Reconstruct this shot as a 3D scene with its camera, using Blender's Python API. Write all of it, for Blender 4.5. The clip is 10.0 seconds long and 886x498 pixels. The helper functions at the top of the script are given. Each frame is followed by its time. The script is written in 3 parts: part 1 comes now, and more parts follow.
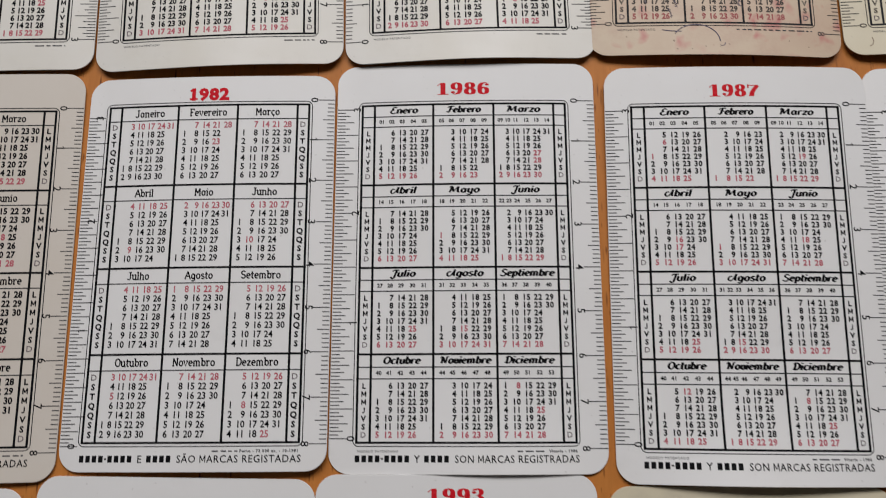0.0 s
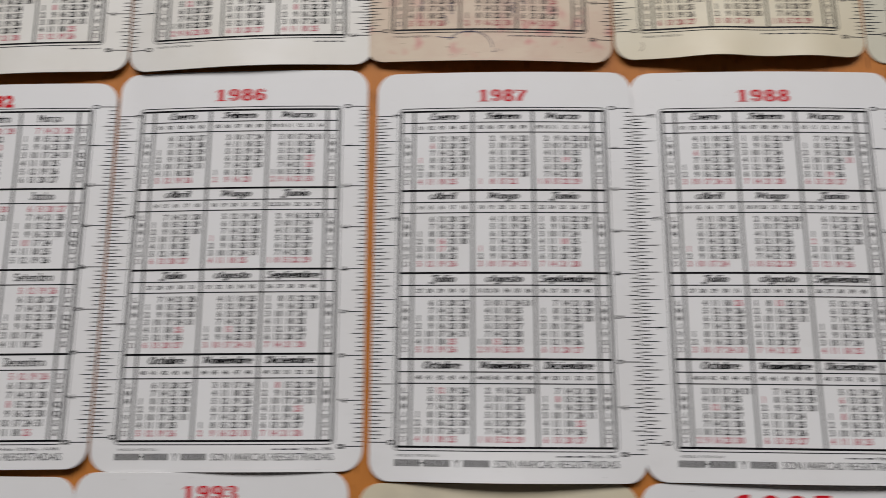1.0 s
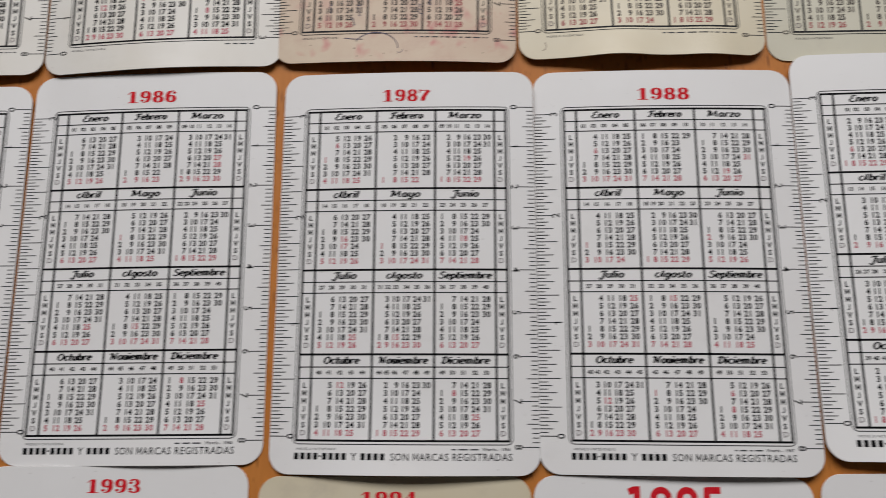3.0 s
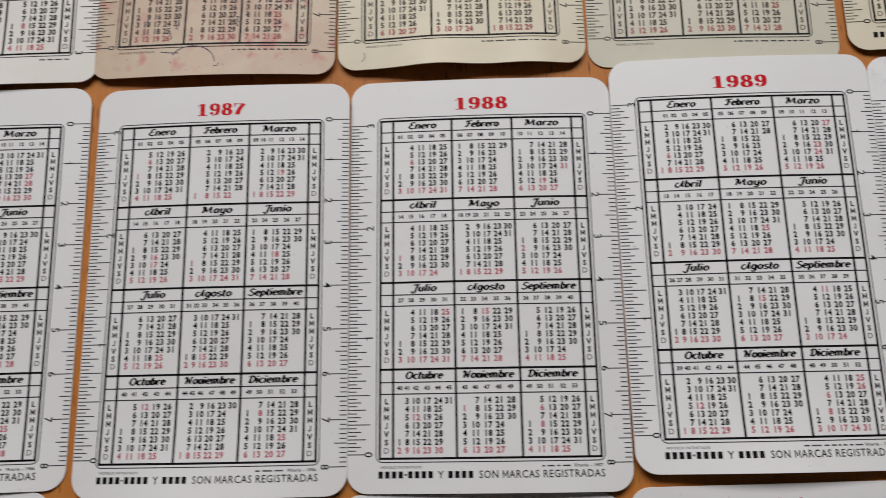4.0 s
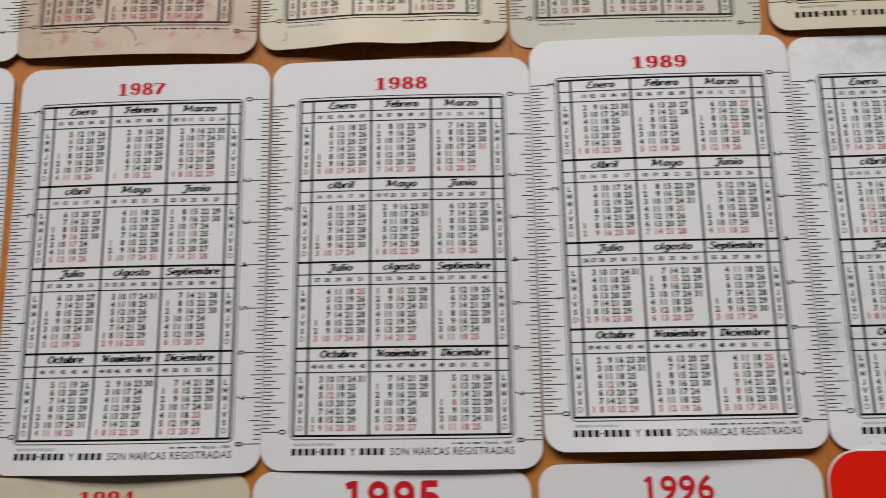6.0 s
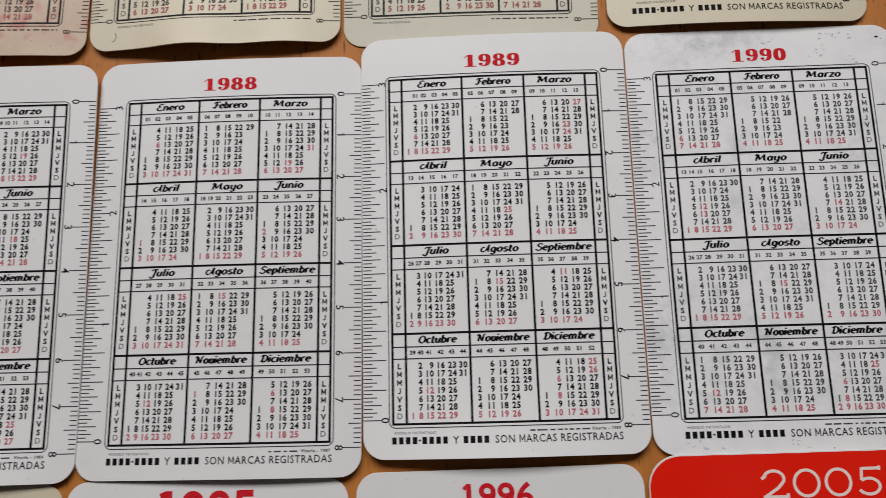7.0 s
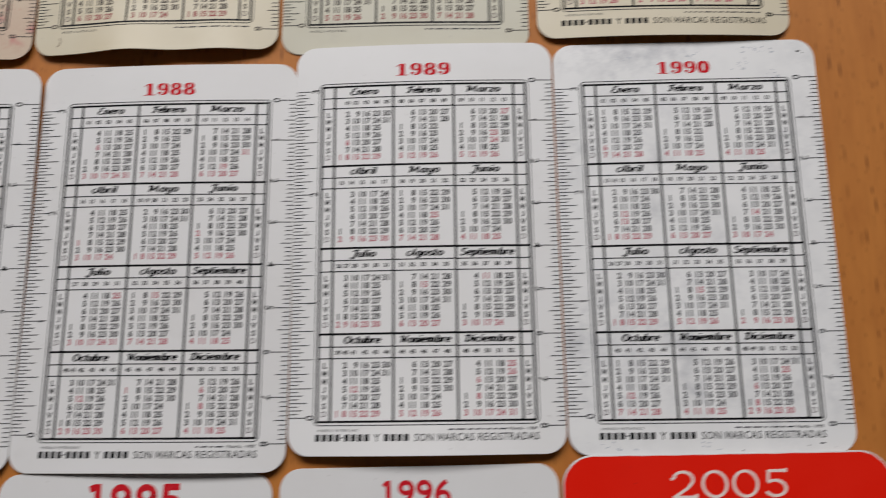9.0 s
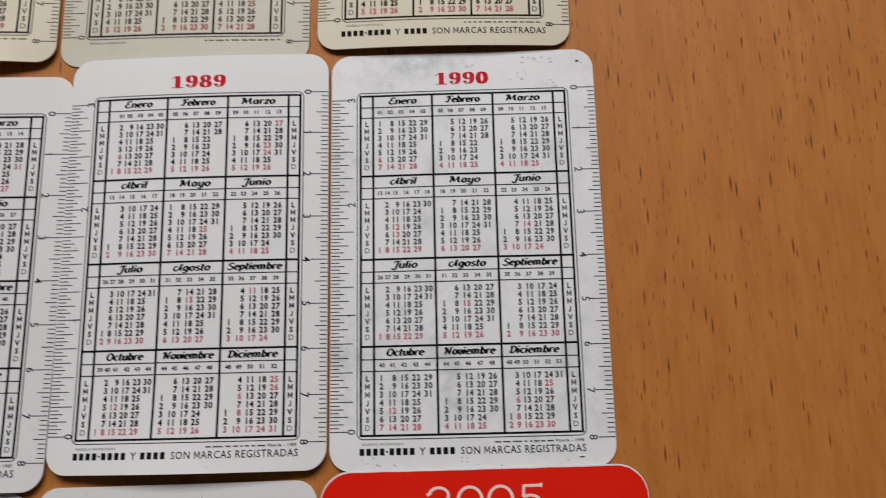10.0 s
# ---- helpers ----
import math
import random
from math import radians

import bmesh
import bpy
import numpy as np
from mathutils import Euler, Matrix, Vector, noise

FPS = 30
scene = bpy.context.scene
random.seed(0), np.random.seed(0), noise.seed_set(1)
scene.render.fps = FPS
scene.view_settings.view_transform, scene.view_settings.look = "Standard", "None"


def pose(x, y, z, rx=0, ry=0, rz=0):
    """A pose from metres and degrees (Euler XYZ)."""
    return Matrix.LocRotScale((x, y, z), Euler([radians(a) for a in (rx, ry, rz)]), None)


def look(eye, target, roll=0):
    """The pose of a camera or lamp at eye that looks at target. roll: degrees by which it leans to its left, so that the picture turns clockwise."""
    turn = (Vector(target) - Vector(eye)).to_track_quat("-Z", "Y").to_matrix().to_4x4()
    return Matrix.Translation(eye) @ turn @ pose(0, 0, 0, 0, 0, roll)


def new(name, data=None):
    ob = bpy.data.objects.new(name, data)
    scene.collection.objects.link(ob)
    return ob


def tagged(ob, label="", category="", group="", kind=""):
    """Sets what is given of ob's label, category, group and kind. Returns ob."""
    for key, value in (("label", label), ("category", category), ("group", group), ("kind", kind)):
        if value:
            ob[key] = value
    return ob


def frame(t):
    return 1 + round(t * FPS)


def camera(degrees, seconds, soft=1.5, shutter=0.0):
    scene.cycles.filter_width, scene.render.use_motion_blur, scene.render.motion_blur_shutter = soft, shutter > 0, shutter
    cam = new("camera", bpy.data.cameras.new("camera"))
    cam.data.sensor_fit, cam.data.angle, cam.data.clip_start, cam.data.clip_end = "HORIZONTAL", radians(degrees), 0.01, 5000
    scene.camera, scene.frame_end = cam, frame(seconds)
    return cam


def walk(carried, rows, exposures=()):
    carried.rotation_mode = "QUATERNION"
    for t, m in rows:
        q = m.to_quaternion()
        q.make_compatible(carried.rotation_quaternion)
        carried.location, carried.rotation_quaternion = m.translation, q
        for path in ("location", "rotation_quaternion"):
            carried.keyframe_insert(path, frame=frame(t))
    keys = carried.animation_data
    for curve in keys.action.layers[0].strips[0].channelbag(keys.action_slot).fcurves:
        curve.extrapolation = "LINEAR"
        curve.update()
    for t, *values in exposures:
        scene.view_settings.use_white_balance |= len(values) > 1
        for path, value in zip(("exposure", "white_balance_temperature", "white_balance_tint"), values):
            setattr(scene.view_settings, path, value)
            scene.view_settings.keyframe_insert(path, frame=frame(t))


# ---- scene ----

# ---------------------------------------------------------------- camera and its walk (millimetres over the card plane)
cam = camera(60.0, 10.0, soft=0.45, shutter=0.66)
TABLE = 0.75            # height of the tabletop
PLANE = TABLE + 0.0013  # mean height of the card faces
PATH = [
    (0, -1.98, -31.54, 171.33, 11.69, 1.00, -0.13),
    (0.1, -0.85, -31.80, 171.90, 11.49, 1.05, -0.10),
    (0.2, 1.15, -32.00, 172.35, 11.60, 1.14, -0.03),
    (0.3, 5.27, -32.23, 172.86, 11.45, 1.28, 0.05),
    (0.5, 16.14, -31.42, 174.72, 11.28, 1.52, -0.01),
    (0.8, 38.59, -32.82, 174.94, 11.86, 1.53, -0.32),
    (1, 53.33, -33.26, 173.76, 12.10, 1.47, -0.26),
    (1.2, 63.92, -31.85, 174.10, 12.11, 1.52, -0.31),
    (1.5, 69.20, -30.93, 173.94, 11.66, 1.69, -0.30),
    (1.7, 68.12, -32.24, 174.52, 11.70, 1.68, -0.25),
    (2, 65.83, -32.89, 175.90, 11.70, 1.76, -0.35),
    (2.2, 65.97, -33.66, 176.16, 11.76, 1.86, -0.37),
    (3.3, 90.78, -34.64, 176.08, 12.34, 2.11, -0.62),
    (3.5, 101.65, -34.48, 174.27, 12.52, 1.92, -0.88),
    (3.8, 114.32, -33.19, 172.97, 12.49, 1.83, -1.43),
    (4, 119.93, -32.60, 172.00, 12.40, 1.82, -1.68),
    (4.2, 122.67, -32.64, 171.56, 12.08, 1.69, -1.53),
    (4.5, 122.58, -32.89, 170.84, 11.44, 1.44, -1.42),
    (5, 120.80, -34.37, 171.88, 11.19, 1.34, -1.31),
    (5.2, 121.15, -35.80, 172.27, 11.48, 1.18, -1.40),
    (6.3, 153.94, -32.94, 172.15, 10.94, 2.04, -1.81),
    (6.5, 164.95, -32.77, 171.14, 11.42, 1.80, -2.23),
    (6.8, 174.50, -32.96, 168.84, 11.22, 1.75, -2.09),
    (7, 178.42, -33.38, 167.58, 10.97, 1.90, -2.03),
    (7.2, 180.56, -33.31, 166.40, 11.13, 1.88, -1.94),
    (7.5, 183.18, -33.38, 165.42, 11.13, 1.94, -1.60),
    (8, 184.91, -34.55, 166.84, 10.95, 1.80, -1.71),
    (8.5, 186.10, -36.32, 170.02, 11.16, 1.83, -1.85),
    (8.8, 187.97, -36.26, 170.63, 11.04, 1.76, -1.55),
    (9, 195.41, -34.43, 171.96, 11.15, 1.86, -1.29),
    (9.2, 205.50, -34.00, 171.90, 11.33, 1.76, -1.60),
    (9.5, 230.73, -33.05, 171.52, 11.58, 1.63, -2.05),
    (9.7, 240.29, -32.11, 171.08, 11.51, 1.67, -2.04),
    (10, 246.20, -31.82, 169.69, 10.93, 1.42, -1.85),
]
walk(cam, [(t, pose(x / 1000, y / 1000, PLANE + z / 1000, rx, ry, rz)) for t, x, y, z, rx, ry, rz in PATH])

# ---------------------------------------------------------------- light: one window beyond the table
world = bpy.data.worlds.new("sky")
scene.world = world
world.use_nodes = True
wn = world.node_tree.nodes
sky = wn.new("ShaderNodeTexSky")
sky.sky_type, sky.sun_disc = "NISHITA", False
sky.sun_elevation, sky.sun_rotation = radians(40), radians(150)
wn["Background"].inputs["Strength"].default_value = 0.1
world.node_tree.links.new(sky.outputs["Color"], wn["Background"].inputs["Color"])

lamp_data = bpy.data.lights.new("window_light", "AREA")
lamp_data.shape, lamp_data.size, lamp_data.size_y = "RECTANGLE", 1.7, 0.56
lamp_data.energy, lamp_data.color = 25.7, (0.99, 0.965, 0.962)
window_light = new("window_light", lamp_data)
window_light.matrix_world = look((0.05, 1.07, 1.85), (0.08, 0.0, 0.9))
scene.view_settings.exposure = 0.0


# ---------------------------------------------------------------- materials
def material(name, rough=0.5):
    m = bpy.data.materials.new(name)
    m.use_nodes = True
    b = m.node_tree.nodes["Principled BSDF"]
    b.inputs["Roughness"].default_value = rough
    return m, m.node_tree.nodes, m.node_tree.links, b


def coords(nodes, links, scale, kind="Object"):
    tc, mp = nodes.new("ShaderNodeTexCoord"), nodes.new("ShaderNodeMapping")
    mp.inputs["Scale"].default_value = scale
    links.new(tc.outputs[kind], mp.inputs["Vector"])
    return mp.outputs["Vector"]


def fractal(nodes, links, vec, scale, detail=4.0, rough=0.55):
    n = nodes.new("ShaderNodeTexNoise")
    n.inputs["Scale"].default_value, n.inputs["Detail"].default_value, n.inputs["Roughness"].default_value = scale, detail, rough
    links.new(vec, n.inputs["Vector"])
    return n.outputs["Fac"]


def ramp(nodes, links, fac, stops):
    r = nodes.new("ShaderNodeValToRGB")
    e = r.color_ramp.elements
    while len(e) < len(stops):
        e.new(0.5)
    for k, (at, c) in enumerate(stops):
        e[k].position, e[k].color = at, (*c, 1) if len(c) == 3 else c
    links.new(fac, r.inputs["Fac"])
    return r.outputs["Color"]


def blend(nodes, links, fac, a, b, mode="MIX"):
    m = nodes.new("ShaderNodeMix")
    m.data_type, m.blend_type = "RGBA", mode
    for s, v in ((0, fac), (6, a), (7, b)):
        if isinstance(v, (int, float)):
            m.inputs[s].default_value = v
        elif isinstance(v, tuple):
            m.inputs[s].default_value = (*v, 1)
        else:
            links.new(v, m.inputs[s])
    return m.outputs[2]


def bump(nodes, links, b, fac, strength, distance):
    n = nodes.new("ShaderNodeBump")
    n.inputs["Strength"].default_value, n.inputs["Distance"].default_value = strength, distance
    links.new(fac, n.inputs["Height"])
    links.new(n.outputs["Normal"], b.inputs["Normal"])


def card_stock(name, base, tint, dirt, dirt_colour=(0.30, 0.27, 0.24), seed=0.0, rough=0.42, spread=0.5, spots=None):
    """Coated card: faint mottling of the base towards a tint, grime in patches and fine specks."""
    m, n, l, b = material(name, rough)
    vec = coords(n, l, (1, 1, 1))
    mp = vec.node
    mp.inputs["Location"].default_value = (seed, seed * 0.7, 0)
    soft = fractal(n, l, vec, 45, 3)
    col = blend(n, l, ramp(n, l, soft, [(0.35, (0, 0, 0)), (0.7, (1, 1, 1))]), base, tint)
    grime = fractal(n, l, vec, 160, 6, 0.7)
    patch = fractal(n, l, vec, 38, 2)
    mask = blend(n, l, 1.0, ramp(n, l, grime, [(spread, (0, 0, 0)), (spread + 0.24, (1, 1, 1))]), ramp(n, l, patch, [(spread - 0.04, (0, 0, 0)), (spread + 0.2, (1, 1, 1))]), "MULTIPLY")
    fac = blend(n, l, 1.0, mask, (dirt, dirt, dirt), "MULTIPLY")
    col = blend(n, l, fac, col, dirt_colour)
    if spots:
        v = n.new("ShaderNodeTexVoronoi")
        v.inputs["Scale"].default_value = 210.0
        warp = n.new("ShaderNodeTexNoise")
        warp.inputs["Scale"].default_value = 240.0
        l.new(vec, warp.inputs["Vector"])
        l.new(blend(n, l, 0.006, vec, warp.outputs["Color"], "ADD"), v.inputs["Vector"])
        near = ramp(n, l, v.outputs["Distance"], [(0.06, (0.9, 0.9, 0.9)), (0.46, (0, 0, 0))])
        some = ramp(n, l, v.outputs["Color"], [(0.32, (0, 0, 0)), (0.62, (0.9, 0.9, 0.9))])
        col = blend(n, l, blend(n, l, 1.0, near, some, "MULTIPLY"), col, spots)
    speck = fractal(n, l, vec, 900, 2)
    col = blend(n, l, ramp(n, l, speck, [(0.72, (0, 0, 0)), (0.8, (0.35, 0.35, 0.35))]), col, dirt_colour)
    l.new(col, b.inputs["Base Color"])
    rough_map = n.new("ShaderNodeMapRange")
    rough_map.inputs["To Min"].default_value, rough_map.inputs["To Max"].default_value = rough - 0.06, rough + 0.1
    l.new(soft, rough_map.inputs["Value"])
    l.new(rough_map.outputs["Result"], b.inputs["Roughness"])
    bump(n, l, b, fractal(n, l, vec, 2200, 3), 0.08, 0.00005)
    return m


def ink(name, colour, pale):
    """Printing ink with slightly uneven cover."""
    m, n, l, b = material(name, 0.65)
    b.inputs["Specular IOR Level"].default_value = 0.08
    vec = coords(n, l, (1, 1, 1))
    l.new(blend(n, l, ramp(n, l, fractal(n, l, vec, 1500, 3), [(0.45, (0, 0, 0)), (0.8, (1, 1, 1))]), colour, pale), b.inputs["Base Color"])
    return m


INK_BLACK = ink("black_ink", (0.004, 0.004, 0.005), (0.018, 0.018, 0.02))
INK_TEXT = ink("text_black_ink", (0.004, 0.004, 0.005), (0.018, 0.018, 0.02))
INK_WORN = ink("worn_black_ink", (0.045, 0.045, 0.05), (0.17, 0.17, 0.175))
INK_AGED = ink("aged_brown_black_ink", (0.07, 0.06, 0.055), (0.22, 0.19, 0.16))
INK_FADED = ink("faded_brown_black_ink", (0.11, 0.095, 0.08), (0.32, 0.28, 0.23))
INK_RULE = ink("rule_ink", (0.03, 0.03, 0.032), (0.11, 0.11, 0.115))
INK_GREY = ink("thin_black_ink", (0.02, 0.02, 0.022), (0.06, 0.06, 0.06))
INK_RED = ink("red_ink", (0.60, 0.010, 0.020), (0.66, 0.04, 0.05))
INK_DAYRED = ink("light_red_ink", (0.46, 0.105, 0.135), (0.60, 0.28, 0.31))
INK_DULLRED = ink("faded_red_ink", (0.36, 0.10, 0.10), (0.50, 0.28, 0.25))
INK_WHITE = ink("pale_pink_ink", (0.86, 0.76, 0.70), (0.84, 0.66, 0.60))
SCUFF = ink("grey_scuff", (0.50, 0.52, 0.56), (0.72, 0.73, 0.76))
INK_PALE = ink("pale_grey_ink", (0.13, 0.105, 0.11), (0.32, 0.27, 0.28))
BLUE_PEN = ink("blue_pen", (0.05, 0.11, 0.30), (0.12, 0.2, 0.4))
PEN = ink("violet_pen", (0.10, 0.09, 0.13), (0.2, 0.18, 0.24))
WHITE = card_stock("white_card", (0.79, 0.785, 0.78), (0.76, 0.75, 0.74), 0.12)
WHITE_OLD = card_stock("aged_white_card", (0.70, 0.68, 0.635), (0.66, 0.63, 0.565), 0.2, seed=3.0)
BRIGHT = card_stock("bright_white_card", (0.83, 0.825, 0.82), (0.80, 0.795, 0.785), 0.1, seed=2.0)
BEIGE = card_stock("beige_aged_card", (0.66, 0.61, 0.55), (0.63, 0.57, 0.50), 0.2, seed=4.0)
RIM = card_stock("grubby_card_edge", (0.30, 0.22, 0.15), (0.22, 0.15, 0.10), 0.3, seed=20.0)
CREAM = card_stock("cream_card", (0.66, 0.60, 0.455), (0.62, 0.545, 0.39), 0.35, seed=5.0)
CREAM_GREEN = card_stock("greenish_cream_card", (0.60, 0.575, 0.465), (0.56, 0.53, 0.41), 0.2, seed=8.0)
STAINED = card_stock("pink_stained_card", (0.57, 0.455, 0.325), (0.54, 0.385, 0.28), 0.65, (0.40, 0.21, 0.16), seed=11.0, spread=0.44, spots=(0.50, 0.14, 0.13))
GRIMY = card_stock("grimy_white_card", (0.84, 0.84, 0.835), (0.79, 0.79, 0.785), 0.62, (0.42, 0.43, 0.46), seed=14.0, spread=0.44)
RED_CARD = card_stock("red_print", (0.82, 0.012, 0.003), (0.84, 0.016, 0.005), 0.05, (0.3, 0.02, 0.02), seed=17.0, rough=0.35)
RED_CARD.node_tree.nodes["Principled BSDF"].inputs["Specular IOR Level"].default_value = 0.25


def beech():
    """Orange-brown beech veneer: broad soft bands, fine fibre and short dark pores along the grain."""
    m, n, l, b = material("beech_veneer", 0.5)
    b.inputs["Specular IOR Level"].default_value = 0.22
    wide = coords(n, l, (9, 0.8, 1))
    col = ramp(n, l, fractal(n, l, wide, 1.6, 4), [(0.3, (0.455, 0.166, 0.035)), (0.52, (0.515, 0.193, 0.041)), (0.72, (0.555, 0.216, 0.048))])
    streak = fractal(n, l, coords(n, l, (60, 3.2, 1)), 2.6, 5, 0.65)
    col = blend(n, l, 0.13, col, ramp(n, l, streak, [(0.3, (0.36, 0.115, 0.024)), (0.7, (0.58, 0.225, 0.060))]))
    mottle = fractal(n, l, coords(n, l, (300, 75, 1)), 1.0, 4, 0.6)
    col = blend(n, l, ramp(n, l, mottle, [(0.42, (0, 0, 0)), (0.72, (0.5, 0.5, 0.5))]), col, (0.38, 0.125, 0.026))
    fibre = fractal(n, l, coords(n, l, (900, 60, 1)), 1.0, 3, 0.6)
    col = blend(n, l, ramp(n, l, fibre, [(0.42, (0, 0, 0)), (0.75, (0.25, 0.25, 0.25))]), col, (0.30, 0.100, 0.024))
    for across, along, turn, low, high, share, depth in ((800, 100, 8, 0.09, 0.25, 0.58, 0.95), (1050, 180, 4, 0.10, 0.25, 0.60, 0.8), (1500, 300, 6, 0.09, 0.25, 0.57, 0.55)):
        v = n.new("ShaderNodeTexVoronoi")
        v.inputs["Scale"].default_value = 1.0
        wob = coords(n, l, (across, along, 1))
        wob.node.inputs["Rotation"].default_value = (0, 0, radians(turn))
        wob.node.inputs["Location"].default_value = (across * 0.37, along * 0.11, 0)
        l.new(wob, v.inputs["Vector"])
        pores = ramp(n, l, v.outputs["Distance"], [(low, (1, 1, 1)), (high, (0, 0, 0))])
        sparse = ramp(n, l, v.outputs["Color"], [(share, (0, 0, 0)), (share + 0.14, (depth, depth, depth))])
        col = blend(n, l, blend(n, l, 1.0, pores, sparse, "MULTIPLY"), col, (0.13, 0.036, 0.008))
    l.new(col, b.inputs["Base Color"])
    bump(n, l, b, streak, 0.1, 0.0002)
    return m


def plain(name, colour, rough):
    m, n, l, b = material(name, rough)
    vec = coords(n, l, (1, 1, 1))
    dark = tuple(c * 0.92 for c in colour)
    l.new(blend(n, l, fractal(n, l, vec, 3, 5), colour, dark), b.inputs["Base Color"])
    bump(n, l, b, fractal(n, l, vec, 180, 3), 0.1, 0.001)
    return m


BEECH = beech()
# Dim grey for the unseen shell: weak bounce keeps the card shadows deep.
SHELL_GREY = plain("dim_shell_grey", (0.20, 0.195, 0.19), 0.8)
FLOORING = plain("floor_tile", (0.36, 0.30, 0.25), 0.5)


# ---------------------------------------------------------------- unseen room shell, dim to limit bounced light, and table
def box(bm, x0, y0, z0, x1, y1, z1):
    v = [bm.verts.new((x, y, z)) for z in (z0, z1) for y in (y0, y1) for x in (x0, x1)]
    for f in ((0, 2, 3, 1), (4, 5, 7, 6), (0, 1, 5, 4), (2, 6, 7, 3), (0, 4, 6, 2), (1, 3, 7, 5)):
        bm.faces.new([v[i] for i in f])


def part(name, bm, mat, parent=None, label=""):
    me = bpy.data.meshes.new(name)
    bm.to_mesh(me)
    bm.free()
    me.materials.append(mat)
    ob = new(name, me)
    if parent:
        ob.parent = parent
    return tagged(ob, label) if label else ob


def slab(name, boxes, mat, label, category, parent=None, bevel=0.0):
    bm = bmesh.new()
    for b in boxes:
        box(bm, *b)
    if bevel:
        bmesh.ops.bevel(bm, geom=list(bm.edges), offset=bevel, segments=3, affect="EDGES", profile=0.5)
    ob = part(name, bm, mat, parent)
    return tagged(ob, label, category, kind="" if parent else "structure")


X0, X1, Y0, Y1, TOP = -1.9, 2.1, -2.0, 1.15, 2.6
slab("floor", [(X0, Y0, -0.1, X1, Y1, 0)], FLOORING, "plain brown tiled floor under the table", "floor")
slab("ceiling", [(X0, Y0, TOP, X1, Y1, TOP + 0.1)], SHELL_GREY, "plain dim grey ceiling of the unseen room shell", "ceiling")
slab("wall_south", [(X0, Y0 - 0.12, 0, X1, Y0, TOP)], SHELL_GREY, "plain dim grey wall of the unseen room shell", "wall")
slab("wall_west", [(X0 - 0.12, Y0, 0, X0, Y1, TOP)], SHELL_GREY, "plain dim grey wall of the unseen room shell", "wall")
slab("wall_east", [(X1, Y0, 0, X1 + 0.12, Y1, TOP)], SHELL_GREY, "plain dim grey wall of the unseen room shell", "wall")
slab("wall_north", [(X0, Y1, 0, -0.9, Y1 + 0.12, TOP), (0.9, Y1, 0, X1, Y1 + 0.12, TOP), (-0.9, Y1, 0, 0.9, Y1 + 0.12, 1.52), (-0.9, Y1, 2.18, 0.9, Y1 + 0.12, TOP)],
     SHELL_GREY, "dim grey wall of the unseen room shell with an open window hole", "wall")

table = tagged(new("table"), "orange-brown beech table covered with rows of calendar cards", "table")
slab("tabletop", [(-0.62, -0.42, TABLE - 0.028, 0.72, 0.42, TABLE)], BEECH, "", "", table, 0.002)
for lx in (-0.56, 0.61):
    for ly in (-0.36, 0.31):
        slab("leg", [(lx, ly, 0, lx + 0.05, ly + 0.05, TABLE - 0.028)], BEECH, "", "", table, 0.003)

# ---------------------------------------------------------------- glyphs of the built-in font, as flat meshes 1 unit of capital height tall
STYLES = {"fine": 0.01, "plain": 0.04, "light": 0.024, "bold": 0.038, "head": 0.022, "heavy": 0.05}
LETTERS = "0123456789ABCDEFGHIJLMNOPQRSTUVYZabcdefghijlmnopqrstuvxyzçÃ.-"
GLYPH = {}


def arc(cx, cy, rx, ry, a0, a1, n=14):
    return [(cx + rx * math.cos(radians(a0 + (a1 - a0) * k / n)), cy + ry * math.sin(radians(a0 + (a1 - a0) * k / n))) for k in range(n + 1)]


